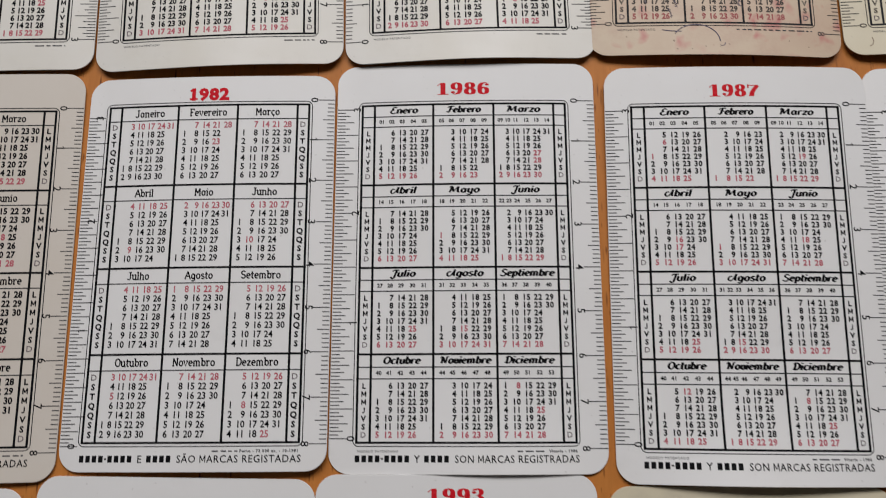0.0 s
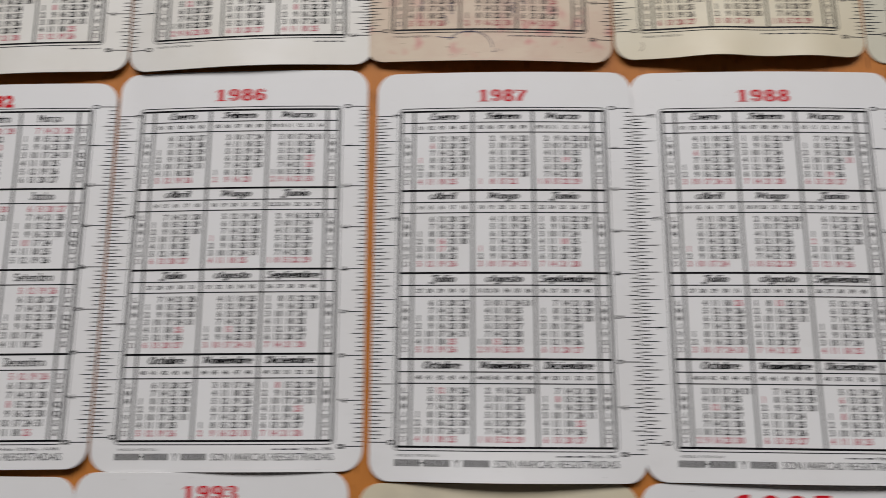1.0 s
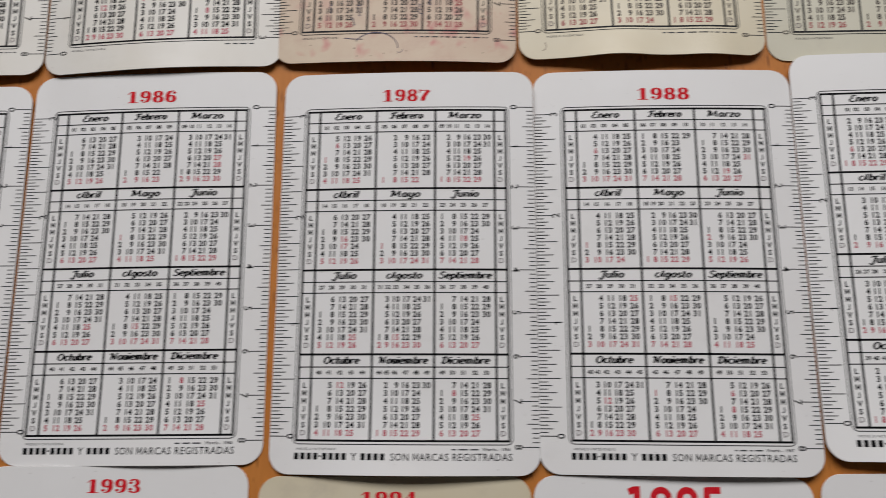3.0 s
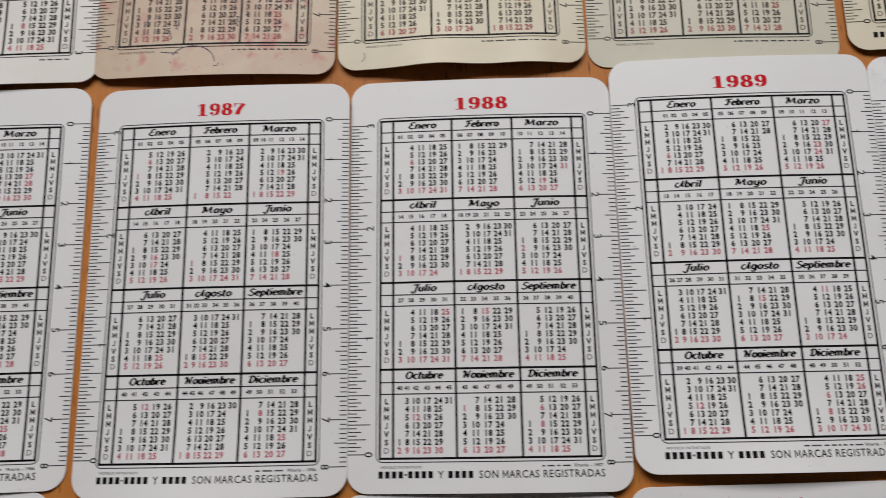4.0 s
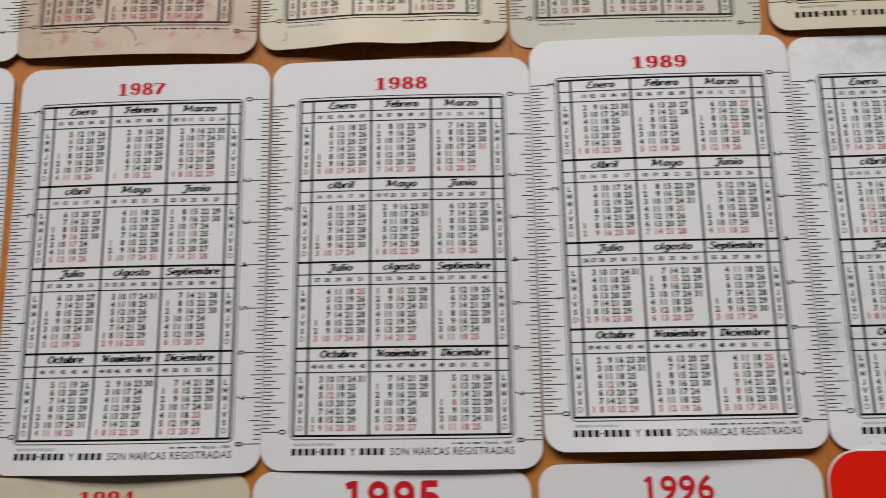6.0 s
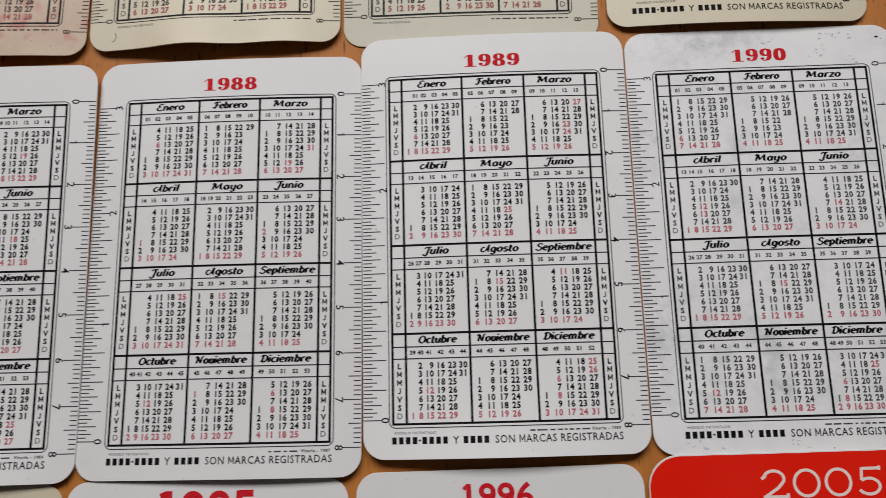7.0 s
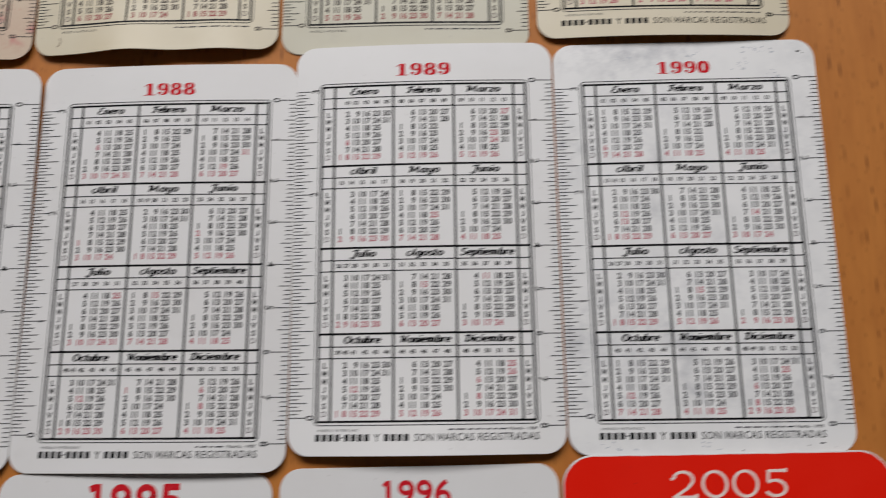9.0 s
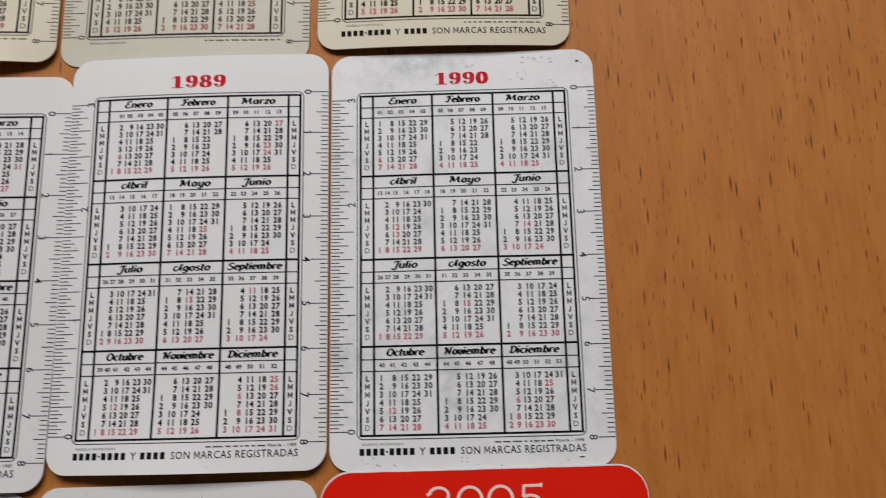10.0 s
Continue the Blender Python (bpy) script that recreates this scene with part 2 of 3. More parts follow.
def load_glyphs():
    waiting = []
    for style, fat in STYLES.items():
        for ch in LETTERS:
            for body in (ch, ch + ch):
                cu = bpy.data.curves.new("glyph", "FONT")
                cu.body, cu.size, cu.offset, cu.resolution_u = body, 1.0, fat, 6 if style == "head" else 2
                cu.dimensions, cu.fill_mode = "2D", "BOTH"
                waiting.append((style, ch, len(body), new("glyph", cu)))
    bpy.context.view_layer.update()
    deps = bpy.context.evaluated_depsgraph_get()
    for style, ch, count, ob in waiting:
        me = bpy.data.meshes.new_from_object(ob.evaluated_get(deps))
        xs = [v.co.x for v in me.vertices]
        if count == 1:
            GLYPH[style, ch] = [[(v.co.x, v.co.y) for v in me.vertices], [tuple(p.vertices) for p in me.polygons], max(xs)]
        else:
            GLYPH[style, ch][2] = max(xs) - GLYPH[style, ch][2]
        bpy.data.meshes.remove(me)
        cu = ob.data
        bpy.data.objects.remove(ob)
        bpy.data.curves.remove(cu)
    for style in STYLES:
        cap = max(y for x, y in GLYPH[style, "H"][0])
        for ch in LETTERS:
            g = GLYPH[style, ch]
            GLYPH[style, ch] = (np.array(g[0]) / cap, g[1], g[2] / cap)
        # the capital M from four plain strokes, whose inner corners stay open in the bold styles
        t = 0.13 + 2.0 * STYLES[style]
        a, b, m = 0.06, 0.96, 0.51
        pts = [(a, 0), (a + t, 0), (a + t, 1), (a, 1), (b - t, 0), (b, 0), (b, 1), (b - t, 1),
               (m - t / 2, 0.22), (m + t / 2, 0.22), (a + t, 1), (a, 1), (m - t / 2, 0.22), (m + t / 2, 0.22), (b, 1), (b - t, 1)]
        hook = [(0.46, 1.0), (0.46, 0.28)] + arc(0.26, 0.26, 0.20, 0.2, 0, -150, 8)
        edge = []
        for k, p in enumerate(hook):
            d = (Vector(hook[min(k + 1, len(hook) - 1)]) - Vector(hook[max(k - 1, 0)])).normalized() * t / 2
            edge += [(p[0] - d.y, p[1] + d.x), (p[0] + d.y, p[1] - d.x)]
        GLYPH[style, "J"] = (np.array(edge), [(2 * k, 2 * k + 1, 2 * k + 3, 2 * k + 2) for k in range(len(hook) - 1)], 0.66)
        GLYPH[style, "M"] = (np.array(pts), [(0, 1, 2, 3), (4, 5, 6, 7), (8, 9, 10, 11), (12, 13, 14, 15)], 1.02)


load_glyphs()


class Sheet:
    """Flat print gathered in the card's own millimetres, with a material index for each face."""

    def __init__(self):
        self.verts, self.faces, self.mats = [], [], []

    def add(self, pts, faces, mat=0):
        k = len(self.verts)
        self.verts.extend((float(x), float(y)) for x, y in pts)
        for f in faces:
            self.faces.append([k + i for i in f])
            self.mats.append(mat)

    def rect(self, x0, y0, x1, y1, mat=0, step=3.0):
        """An upright rectangle, cut along its length so that it follows the bow of the card."""
        nx, ny = max(1, math.ceil((x1 - x0) / step)), max(1, math.ceil((y1 - y0) / step))
        pts = [(x0 + (x1 - x0) * i / nx, y0 + (y1 - y0) * j / ny) for j in range(ny + 1) for i in range(nx + 1)]
        w = nx + 1
        self.add(pts, [(j * w + i, j * w + i + 1, (j + 1) * w + i + 1, (j + 1) * w + i) for j in range(ny) for i in range(nx)], mat)

    def ribbon(self, path, width, mat=0):
        pts = []
        for k, p in enumerate(path):
            a, b = Vector(path[max(k - 1, 0)]), Vector(path[min(k + 1, len(path) - 1)])
            d = (b - a).normalized() * width / 2
            pts += [(p[0] - d.y, p[1] + d.x), (p[0] + d.y, p[1] - d.x)]
        self.add(pts, [(2 * k, 2 * k + 1, 2 * k + 3, 2 * k + 2) for k in range(len(path) - 1)], mat)

    def width(self, s, h, style="plain", sx=1.0, track=0.0):
        return sum((0.38 if c == " " else GLYPH[style, c][2]) * h * sx + track for c in s) - track

    def text(self, s, x, y, h, style="plain", sx=1.0, align=0.0, shear=0.0, turn=0, mat=0, track=0.0):
        """Writes s with its base line at y and capitals h high; align 0 left, 0.5 middle, 1 right; turn in quarter turns."""
        at = -align * self.width(s, h, style, sx, track)
        for c in s:
            if c == " ":
                at += 0.38 * h * sx + track
                continue
            pts, faces, adv = GLYPH[style, c]
            q = np.stack([pts[:, 0] * h * sx + pts[:, 1] * h * shear + at, pts[:, 1] * h], 1)
            if turn == 1:
                q = np.stack([-q[:, 1], q[:, 0]], 1)
            elif turn == -1:
                q = np.stack([q[:, 1], -q[:, 0]], 1)
            self.add(q + (x, y), faces, mat)
            at += adv * h * sx + track

    def place(self, name, card, mats, label="", lift=0.03, under=None):
        me = bpy.data.meshes.new(name)
        me.from_pydata([(x / 1000, y / 1000, (card.height(x, y) + lift) / 1000) for x, y in self.verts], [], self.faces)
        for m in mats:
            me.materials.append(m)
        me.polygons.foreach_set("material_index", self.mats)
        ob = new(name, me)
        ob.parent = under or card.base
        return tagged(ob, label) if label else ob


# ---------------------------------------------------------------- fat-faced figures for the years, drawn with a broad flat nib
FIGURE = {
    "0": [(0.40, arc(0.5, 0.5, 0.28, 0.47, 90, 450, 28))],
    "1": [(0.40, [(0.5, 0.04), (0.5, 0.97)]), (0.06, [(0.08, 0.04), (0.92, 0.04)]), (0.08, [(0.34, 0.93), (0.08, 0.74)])],
    "2": [(0.34, arc(0.46, 0.70, 0.27, 0.27, 160, -10, 14) + [(0.66, 0.5), (0.42, 0.3), (0.2, 0.08)]), (0.12, [(0.1, 0.06), (0.95, 0.06)]), (0.12, [(0.90, 0.06), (0.93, 0.3)]), (0.22, arc(0.24, 0.68, 0.07, 0.08, 0, 360, 10))],
    "3": [(0.34, arc(0.46, 0.73, 0.26, 0.24, 150, -90, 16)), (0.36, arc(0.46, 0.26, 0.30, 0.24, 90, -150, 16)), (0.2, arc(0.22, 0.72, 0.06, 0.07, 0, 360, 10)), (0.2, arc(0.2, 0.26, 0.06, 0.07, 0, 360, 10))],
    "4": [(0.38, [(0.66, 0.04), (0.66, 0.96)]), (0.07, [(0.62, 0.96), (0.06, 0.32)]), (0.08, [(0.06, 0.30), (0.98, 0.30)]), (0.07, [(0.42, 0.04), (0.92, 0.04)])],
    "5": [(0.36, arc(0.46, 0.32, 0.30, 0.29, 120, -150, 18)), (0.08, [(0.2, 0.5), (0.24, 0.95)]), (0.5, [(0.48, 0.86), (0.52, 0.95)]), (0.06, [(0.24, 0.95), (0.85, 0.95)]), (0.2, arc(0.22, 0.28, 0.06, 0.07, 0, 360, 10))],
    "6": [(0.36, arc(0.5, 0.31, 0.27, 0.28, 0, 360, 24)), (0.36, arc(0.55, 0.5, 0.33, 0.46, 100, 190, 12)), (0.2, arc(0.76, 0.80, 0.06, 0.07, 0, 360, 10)), (0.05, arc(0.6, 0.78, 0.2, 0.18, 30, 120, 8))],
    "7": [(0.42, [(0.36, 0.04), (0.42, 0.3), (0.60, 0.6), (0.84, 0.86)]), (0.14, [(0.12, 0.90), (0.9, 0.90)]), (0.12, [(0.12, 0.97), (0.12, 0.68)])],
    "8": [(0.34, arc(0.5, 0.74, 0.24, 0.23, 0, 360, 22)), (0.38, arc(0.5, 0.27, 0.28, 0.25, 0, 360, 24))],
    "9": [(0.36, arc(0.5, 0.69, 0.27, 0.28, 0, 360, 24)), (0.36, arc(0.45, 0.5, 0.33, 0.46, -80, 10, 12)), (0.2, arc(0.24, 0.20, 0.06, 0.07, 0, 360, 10)), (0.05, arc(0.4, 0.22, 0.2, 0.18, 210, 300, 8))],
}


def fat_figures(sheet, s, cx, y, h, w, mat=0):
    """Figures with thick uprights and hairline curves, each w wide and h high, centred on cx."""
    x = cx - w * len(s) / 2
    for ch in s:
        for nib, path in FIGURE[ch]:
            pts = []
            for px, py in path:
                pts += [(x + (px - nib / 2 * 0.92) * w, y + py * h), (x + (px + nib / 2 * 0.92) * w, y + py * h)]
            n = len(path)
            sheet.add(pts, [(2 * k, 2 * k + 1, 2 * k + 3, 2 * k + 2) for k in range(n - 1)], mat)
            sheet.ribbon([(x + px * w, y + py * h) for px, py in path], 0.06 * h, mat)
        x += w


ROUND = {
    "0": [arc(0.5, 0.5, 0.44, 0.46, 90, 450, 30)],
    "2": [arc(0.48, 0.68, 0.36, 0.28, 160, -25, 16) + [(0.62, 0.36), (0.12, 0.04)], [(0.06, 0.04), (0.92, 0.04)], [(0.93, 0.0), (0.94, 0.15)], [(0.04, 0.68), (0.20, 0.80)]],
    "5": [[(0.86, 0.95), (0.24, 0.95)], [(0.24, 0.98), (0.2, 0.54)], arc(0.46, 0.32, 0.38, 0.28, 132, -140, 20), [(0.86, 0.88), (0.88, 1.03)], [(0.10, 0.20), (0.22, 0.08)]],
}


SCRIPT = {
    "E": (0.92, [(0.24, arc(0.56, 0.76, 0.27, 0.22, 30, 265, 12)), (0.26, arc(0.50, 0.28, 0.36, 0.27, 95, 325, 14))]),
    "A": (1.24, [(0.24, arc(0.38, 0.34, 0.26, 0.32, 60, 320, 20)), (0.16, [(0.64, 0.12), (0.94, 0.96)]), (0.28, [(0.94, 0.98), (0.93, 0.5), (0.96, 0.12), (1.12, 0.06)])]),
    "J": (0.86, [(0.26, [(0.66, 0.92), (0.62, 0.5), (0.56, 0.0)] + arc(0.36, -0.05, 0.2, 0.2, -10, -190, 8)), (0.1, [(0.16, 0.76), (0.3, 0.94), (0.95, 0.96)])]),
    "F": (0.98, [(0.26, [(0.52, 0.9), (0.46, 0.4)] + arc(0.28, 0.22, 0.18, 0.18, 20, -170, 8)), (0.1, [(0.08, 0.72), (0.24, 0.92), (1.0, 0.96)]), (0.1, [(0.3, 0.5), (0.84, 0.52)])]),
    "D": (1.08, [(0.26, [(0.36, 0.9), (0.34, 0.12)]), (0.28, [(0.14, 0.78), (0.3, 0.94)] + arc(0.46, 0.5, 0.46, 0.46, 80, -120, 16) + [(0.12, 0.12)])]),
    "N": (1.2, [(0.26, [(0.3, 0.04), (0.34, 0.9)]), (0.26, [(0.3, 0.92), (0.56, 0.5), (0.82, 0.06)]), (0.22, [(0.84, 0.06), (0.88, 0.9), (1.08, 0.96)]), (0.1, [(0.02, 0.74), (0.12, 0.92), (0.34, 0.94)])]),
    "O": (1.06, [(0.27, arc(0.50, 0.48, 0.38, 0.46, 0, 360, 24))]),
    "S": (0.94, [(0.25, arc(0.52, 0.74, 0.28, 0.22, 20, 250, 12) + arc(0.42, 0.26, 0.34, 0.26, 80, -160, 14))]),
    "M": (1.50, [(0.26, [(0.22, 0.04), (0.34, 0.9)]), (0.26, [(0.38, 0.92), (0.64, 0.16)]), (0.14, [(0.64, 0.16), (1.06, 0.92)]), (0.28, [(1.08, 0.92), (1.14, 0.3), (1.22, 0.08), (1.42, 0.08)]), (0.1, [(0.04, 0.76), (0.14, 0.92), (0.36, 0.94)])]),
}


# small letters as pen strokes: advance and strokes, in units of the capital's height
ARCH = [(0.16, 0.40)] + arc(0.37, 0.43, 0.21, 0.21, 180, 0, 10) + [(0.58, 0.0)]
CUP = [(0.16, 0.66), (0.16, 0.22)] + arc(0.37, 0.23, 0.21, 0.21, 180, 360, 10)
BOWL = arc(0.38, 0.33, 0.22, 0.31, 0, 360, 18)
STEM = [(0.16, 0.66), (0.16, 0.0)]
TALL = [(0.16, 1.0), (0.16, 0.0)]
LOWER = {
    "a": (0.76, [arc(0.36, 0.33, 0.22, 0.31, 0, 360, 18), [(0.58, 0.64), (0.58, 0.06), (0.66, 0.03)]]),
    "b": (0.72, [TALL, BOWL]),
    "c": (0.62, [arc(0.36, 0.33, 0.24, 0.31, 48, 312, 14)]),
    "ç": (0.62, [arc(0.36, 0.33, 0.24, 0.31, 48, 312, 14), [(0.38, 0.0), (0.42, -0.12), (0.32, -0.22)]]),
    "e": (0.68, [[(0.14, 0.34), (0.60, 0.36)], arc(0.36, 0.33, 0.24, 0.31, 4, 308, 16)]),
    "g": (0.74, [arc(0.36, 0.33, 0.22, 0.31, 0, 360, 18), [(0.58, 0.64), (0.58, -0.10)] + arc(0.36, -0.12, 0.22, 0.17, 0, -150, 8)]),
    "h": (0.76, [TALL, ARCH]),
    "i": (0.36, [STEM, [(0.16, 0.84), (0.16, 0.97)]]),
    "l": (0.36, [TALL]),
    "m": (1.14, [STEM, [(0.16, 0.40)] + arc(0.345, 0.45, 0.185, 0.20, 180, 0, 10) + [(0.53, 0.0)], [(0.53, 0.40)] + arc(0.715, 0.45, 0.185, 0.20, 180, 0, 10) + [(0.90, 0.06), (0.99, 0.03)]]),
    "n": (0.76, [STEM, ARCH]),
    "o": (0.70, [arc(0.36, 0.33, 0.24, 0.31, 0, 360, 18)]),
    "p": (0.72, [[(0.16, 0.66), (0.16, -0.30)], BOWL]),
    "r": (0.58, [STEM, [(0.16, 0.40)] + arc(0.38, 0.42, 0.22, 0.21, 180, 45, 8)]),
    "s": (0.60, [arc(0.33, 0.49, 0.19, 0.15, 35, 255, 10) + arc(0.31, 0.18, 0.21, 0.16, 75, -150, 10)]),
    "t": (0.48, [[(0.20, 0.92), (0.20, 0.14)] + arc(0.34, 0.14, 0.14, 0.12, 180, 310, 6), [(0.04, 0.63), (0.44, 0.63)]]),
    "u": (0.76, [CUP, [(0.58, 0.66), (0.58, 0.0)]]),
    "v": (0.66, [[(0.10, 0.60), (0.16, 0.66), (0.18, 0.25)] + arc(0.36, 0.25, 0.20, 0.23, 190, 360, 10) + [(0.55, 0.5), (0.44, 0.62), (0.32, 0.60)]]),
    "y": (0.76, [CUP, [(0.58, 0.66), (0.58, -0.10)] + arc(0.36, -0.12, 0.22, 0.17, 0, -150, 8)]),
    "z": (0.62, [[(0.08, 0.60), (0.56, 0.62)], [(0.54, 0.62), (0.10, 0.04)], [(0.08, 0.04), (0.58, 0.05)]]),
}
UPPER = {
    "A": (0.82, [[(0.02, 0.0), (0.40, 1.0)], [(0.40, 1.0), (0.78, 0.0)], [(0.18, 0.36), (0.62, 0.36)], [(-0.04, 0.02), (0.14, 0.02)], [(0.66, 0.02), (0.86, 0.02)]]),
    "D": (0.84, [[(0.18, 1.0), (0.18, 0.0)], [(0.04, 0.98), (0.38, 0.98)] + arc(0.38, 0.5, 0.38, 0.48, 90, -90, 14) + [(0.04, 0.02)]]),
    "E": (0.78, [[(0.18, 1.0), (0.18, 0.0)], [(0.04, 0.98), (0.68, 0.98), (0.68, 0.80)], [(0.18, 0.52), (0.52, 0.52)], [(0.04, 0.02), (0.70, 0.02), (0.70, 0.22)]]),
    "F": (0.74, [[(0.18, 1.0), (0.18, 0.0)], [(0.04, 0.98), (0.68, 0.98), (0.68, 0.80)], [(0.18, 0.52), (0.52, 0.52)], [(0.04, 0.02), (0.36, 0.02)]]),
    "J": (0.70, [[(0.48, 1.0), (0.48, 0.24)] + arc(0.27, 0.24, 0.21, 0.22, 0, -160, 8), [(0.28, 0.98), (0.66, 0.98)]]),
    "M": (0.98, [[(0.16, 0.0), (0.16, 1.0)], [(0.16, 1.0), (0.49, 0.3)], [(0.49, 0.3), (0.82, 1.0)], [(0.82, 1.0), (0.82, 0.0)], [(0.02, 0.02), (0.30, 0.02)], [(0.68, 0.02), (0.96, 0.02)]]),
    "N": (0.88, [[(0.16, 0.0), (0.16, 1.0)], [(0.16, 1.0), (0.70, 0.0)], [(0.70, 0.0), (0.70, 1.0)], [(0.02, 0.02), (0.30, 0.02)], [(0.58, 0.98), (0.84, 0.98)]]),
    "O": (0.84, [arc(0.42, 0.5, 0.34, 0.48, 0, 360, 22)]),
    "v": (0.66, [[(0.08, 0.66), (0.33, 0.0), (0.58, 0.66)]]),
    "S": (0.72, [arc(0.36, 0.74, 0.26, 0.24, 20, 255, 12) + arc(0.34, 0.26, 0.28, 0.24, 75, -165, 12)]),
}
# short feet of the upright typewriter letters: place and half length
FEET = {"h": ((0.16, 0.02), (0.58, 0.02)), "i": ((0.16, 0.02), (0.10, 0.64)), "l": ((0.16, 0.02), (0.10, 0.98)), "m": ((0.16, 0.02), (0.53, 0.02), (0.92, 0.02)),
        "n": ((0.16, 0.02), (0.58, 0.02), (0.08, 0.64)), "r": ((0.18, 0.02), (0.08, 0.64)), "b": ((0.08, 0.98),), "p": ((0.16, -0.30),), "u": ((0.08, 0.64), (0.50, 0.64), (0.64, 0.02)), "v": ((0.10, 0.64), (0.52, 0.64))}


def brush(sheet, path, nib, line):
    """A stroke of a broad flat pen: nib wide across the line of writing, line thick along it."""
    pts = []
    for px, py in path:
        pts += [(px - nib / 2, py), (px + nib / 2, py)]
    sheet.add(pts, [(2 * k, 2 * k + 1, 2 * k + 3, 2 * k + 2) for k in range(len(path) - 1)])
    sheet.ribbon(path, line)


def script_word(sheet, word, cx, y, h, width):
    """A slanted bold brush word, width wide from its first stroke to its last."""
    lean, at, strokes = 0.26, 0.0, []
    for k, ch in enumerate(word):
        if k == 0:
            wide, caps = SCRIPT[ch]
            strokes += [(nib * 1.25, [(px + py * lean, py) for px, py in path]) for nib, path in caps]
            at = wide - 0.04
        else:
            wide, rest = LOWER[ch]
            strokes += [(0.36, [(at + px * 1.06 + py * lean, py) for px, py in path]) for path in rest]
            at += wide * 1.06
    low = min(p[0] for n, path in strokes for p in path)
    high = max(p[0] for n, path in strokes for p in path)
    sx = (width - 0.33 * h) / (high - low)
    for nib, path in strokes:
        brush(sheet, [(cx + (px - (low + high) / 2) * sx, y + py * h) for px, py in path], nib * h, 0.175 * h)


def typed_word(sheet, word, cx, y, h, sx, line):
    """An upright word of even strokes with short feet, like a typewriter's."""
    total = sum((UPPER if ch in UPPER else LOWER)[ch][0] for ch in word)
    x = cx - total * h * sx / 2
    for ch in word:
        wide, paths = (UPPER if ch in UPPER else LOWER)[ch]
        feet = [[(u - 0.13, v), (u + 0.13, v)] for u, v in FEET.get(ch, ())]
        for path in paths + feet:
            sheet.ribbon([(x + px * h * sx, y + py * h) for px, py in path], line)
        x += wide * h * sx


def round_figures(sheet, s, cx, y, h, w, line=0.6):
    x = cx - w * len(s) / 2
    for ch in s:
        for path in ROUND[ch]:
            sheet.ribbon([(x + (0.06 + px * 0.88) * w, y + py * h) for px, py in path], line)
        x += w


# heavy even figures: strokes in shares of the height, about the figure's middle line
BLOCK = {
    "1": [[(0.06, 0.0), (0.06, 1.0)], [(0.0, 0.91), (-0.20, 0.83)]],
    "9": [arc(0.0, 0.68, 0.225, 0.215, 0, 360, 26), [(0.225, 0.68)] + arc(-0.04, 0.52, 0.265, 0.42, 0, -130, 16)],
    "5": [[(-0.20, 0.90), (0.24, 0.90)], [(-0.17, 0.98), (-0.20, 0.48)], arc(-0.01, 0.33, 0.24, 0.235, 135, -145, 20)],
}


def block_figures(sheet, s, cx, y, h, w, line=1.42):
    for path in BLOCK[s]:
        sheet.ribbon([(cx + px * h, y + py * h) for px, py in path], line)


# ---------------------------------------------------------------- one calendar card
THICK = 0.32
SPANISH = "Enero Febrero Marzo Abril Mayo Junio Julio Agosto Septiembre Octubre Noviembre Diciembre".split()
PORTUGUESE = "Janeiro Fevereiro Março Abril Maio Junho Julho Agosto Setembro Outubro Novembro Dezembro".split()
NAME_WIDTH = (6.8, 8.3, 8.1, 6.4, 7.3, 6.8, 6.0, 8.6, 12.6, 8.5, 11.6, 11.4)  # of the Spanish brush words
FEASTS = {
    1982: "2.23 4.9 6.10 10.5 12.8 12.25", 1986: "3.27 3.28 7.25 8.15 12.8 12.25 5.1", 1987: "1.1 1.6 3.19 4.16 4.17 5.1 6.18 7.25 8.15 10.12 12.8 12.25",
    1988: "1.6 3.19 3.31 4.1 6.2 7.25 8.15 10.12 11.1 12.6 12.8", 1989: "1.6 3.23 3.24 3.27 5.25 8.15 9.11 10.12 12.6 12.8 12.25 12.26",
    1990: "1.6 4.12 4.13 6.14 8.15 10.12 12.6 12.8 12.25", 1981: "4.16 4.17 6.18 8.15 10.12 12.8 12.25", 1980: "4.3 4.4 8.15 12.8 12.25",
    1975: "3.27 3.28 8.15 12.8 12.25", 1974: "4.11 4.12 8.15 12.25", 1969: "4.3 4.4 8.15 12.8 12.25", 1966: "4.7 4.8 8.15 10.12 11.1 12.8", 1965: "4.15 4.16 10.12 11.1 12.8 12.25", 1963: "4.11 4.12 8.15 10.12 11.1 12.25",
}


def weekday(y, m, d):
    """0 is Monday."""
    t = (0, 3, 2, 5, 0, 3, 5, 1, 4, 6, 2, 4)
    y -= m < 3
    return (y + y // 4 - y // 100 + y // 400 + t[m - 1] + d + 6) % 7


def month_days(y, m):
    return 29 if m == 2 and y % 4 == 0 else (31, 28, 31, 30, 31, 30, 31, 31, 30, 31, 30, 31)[m - 1]


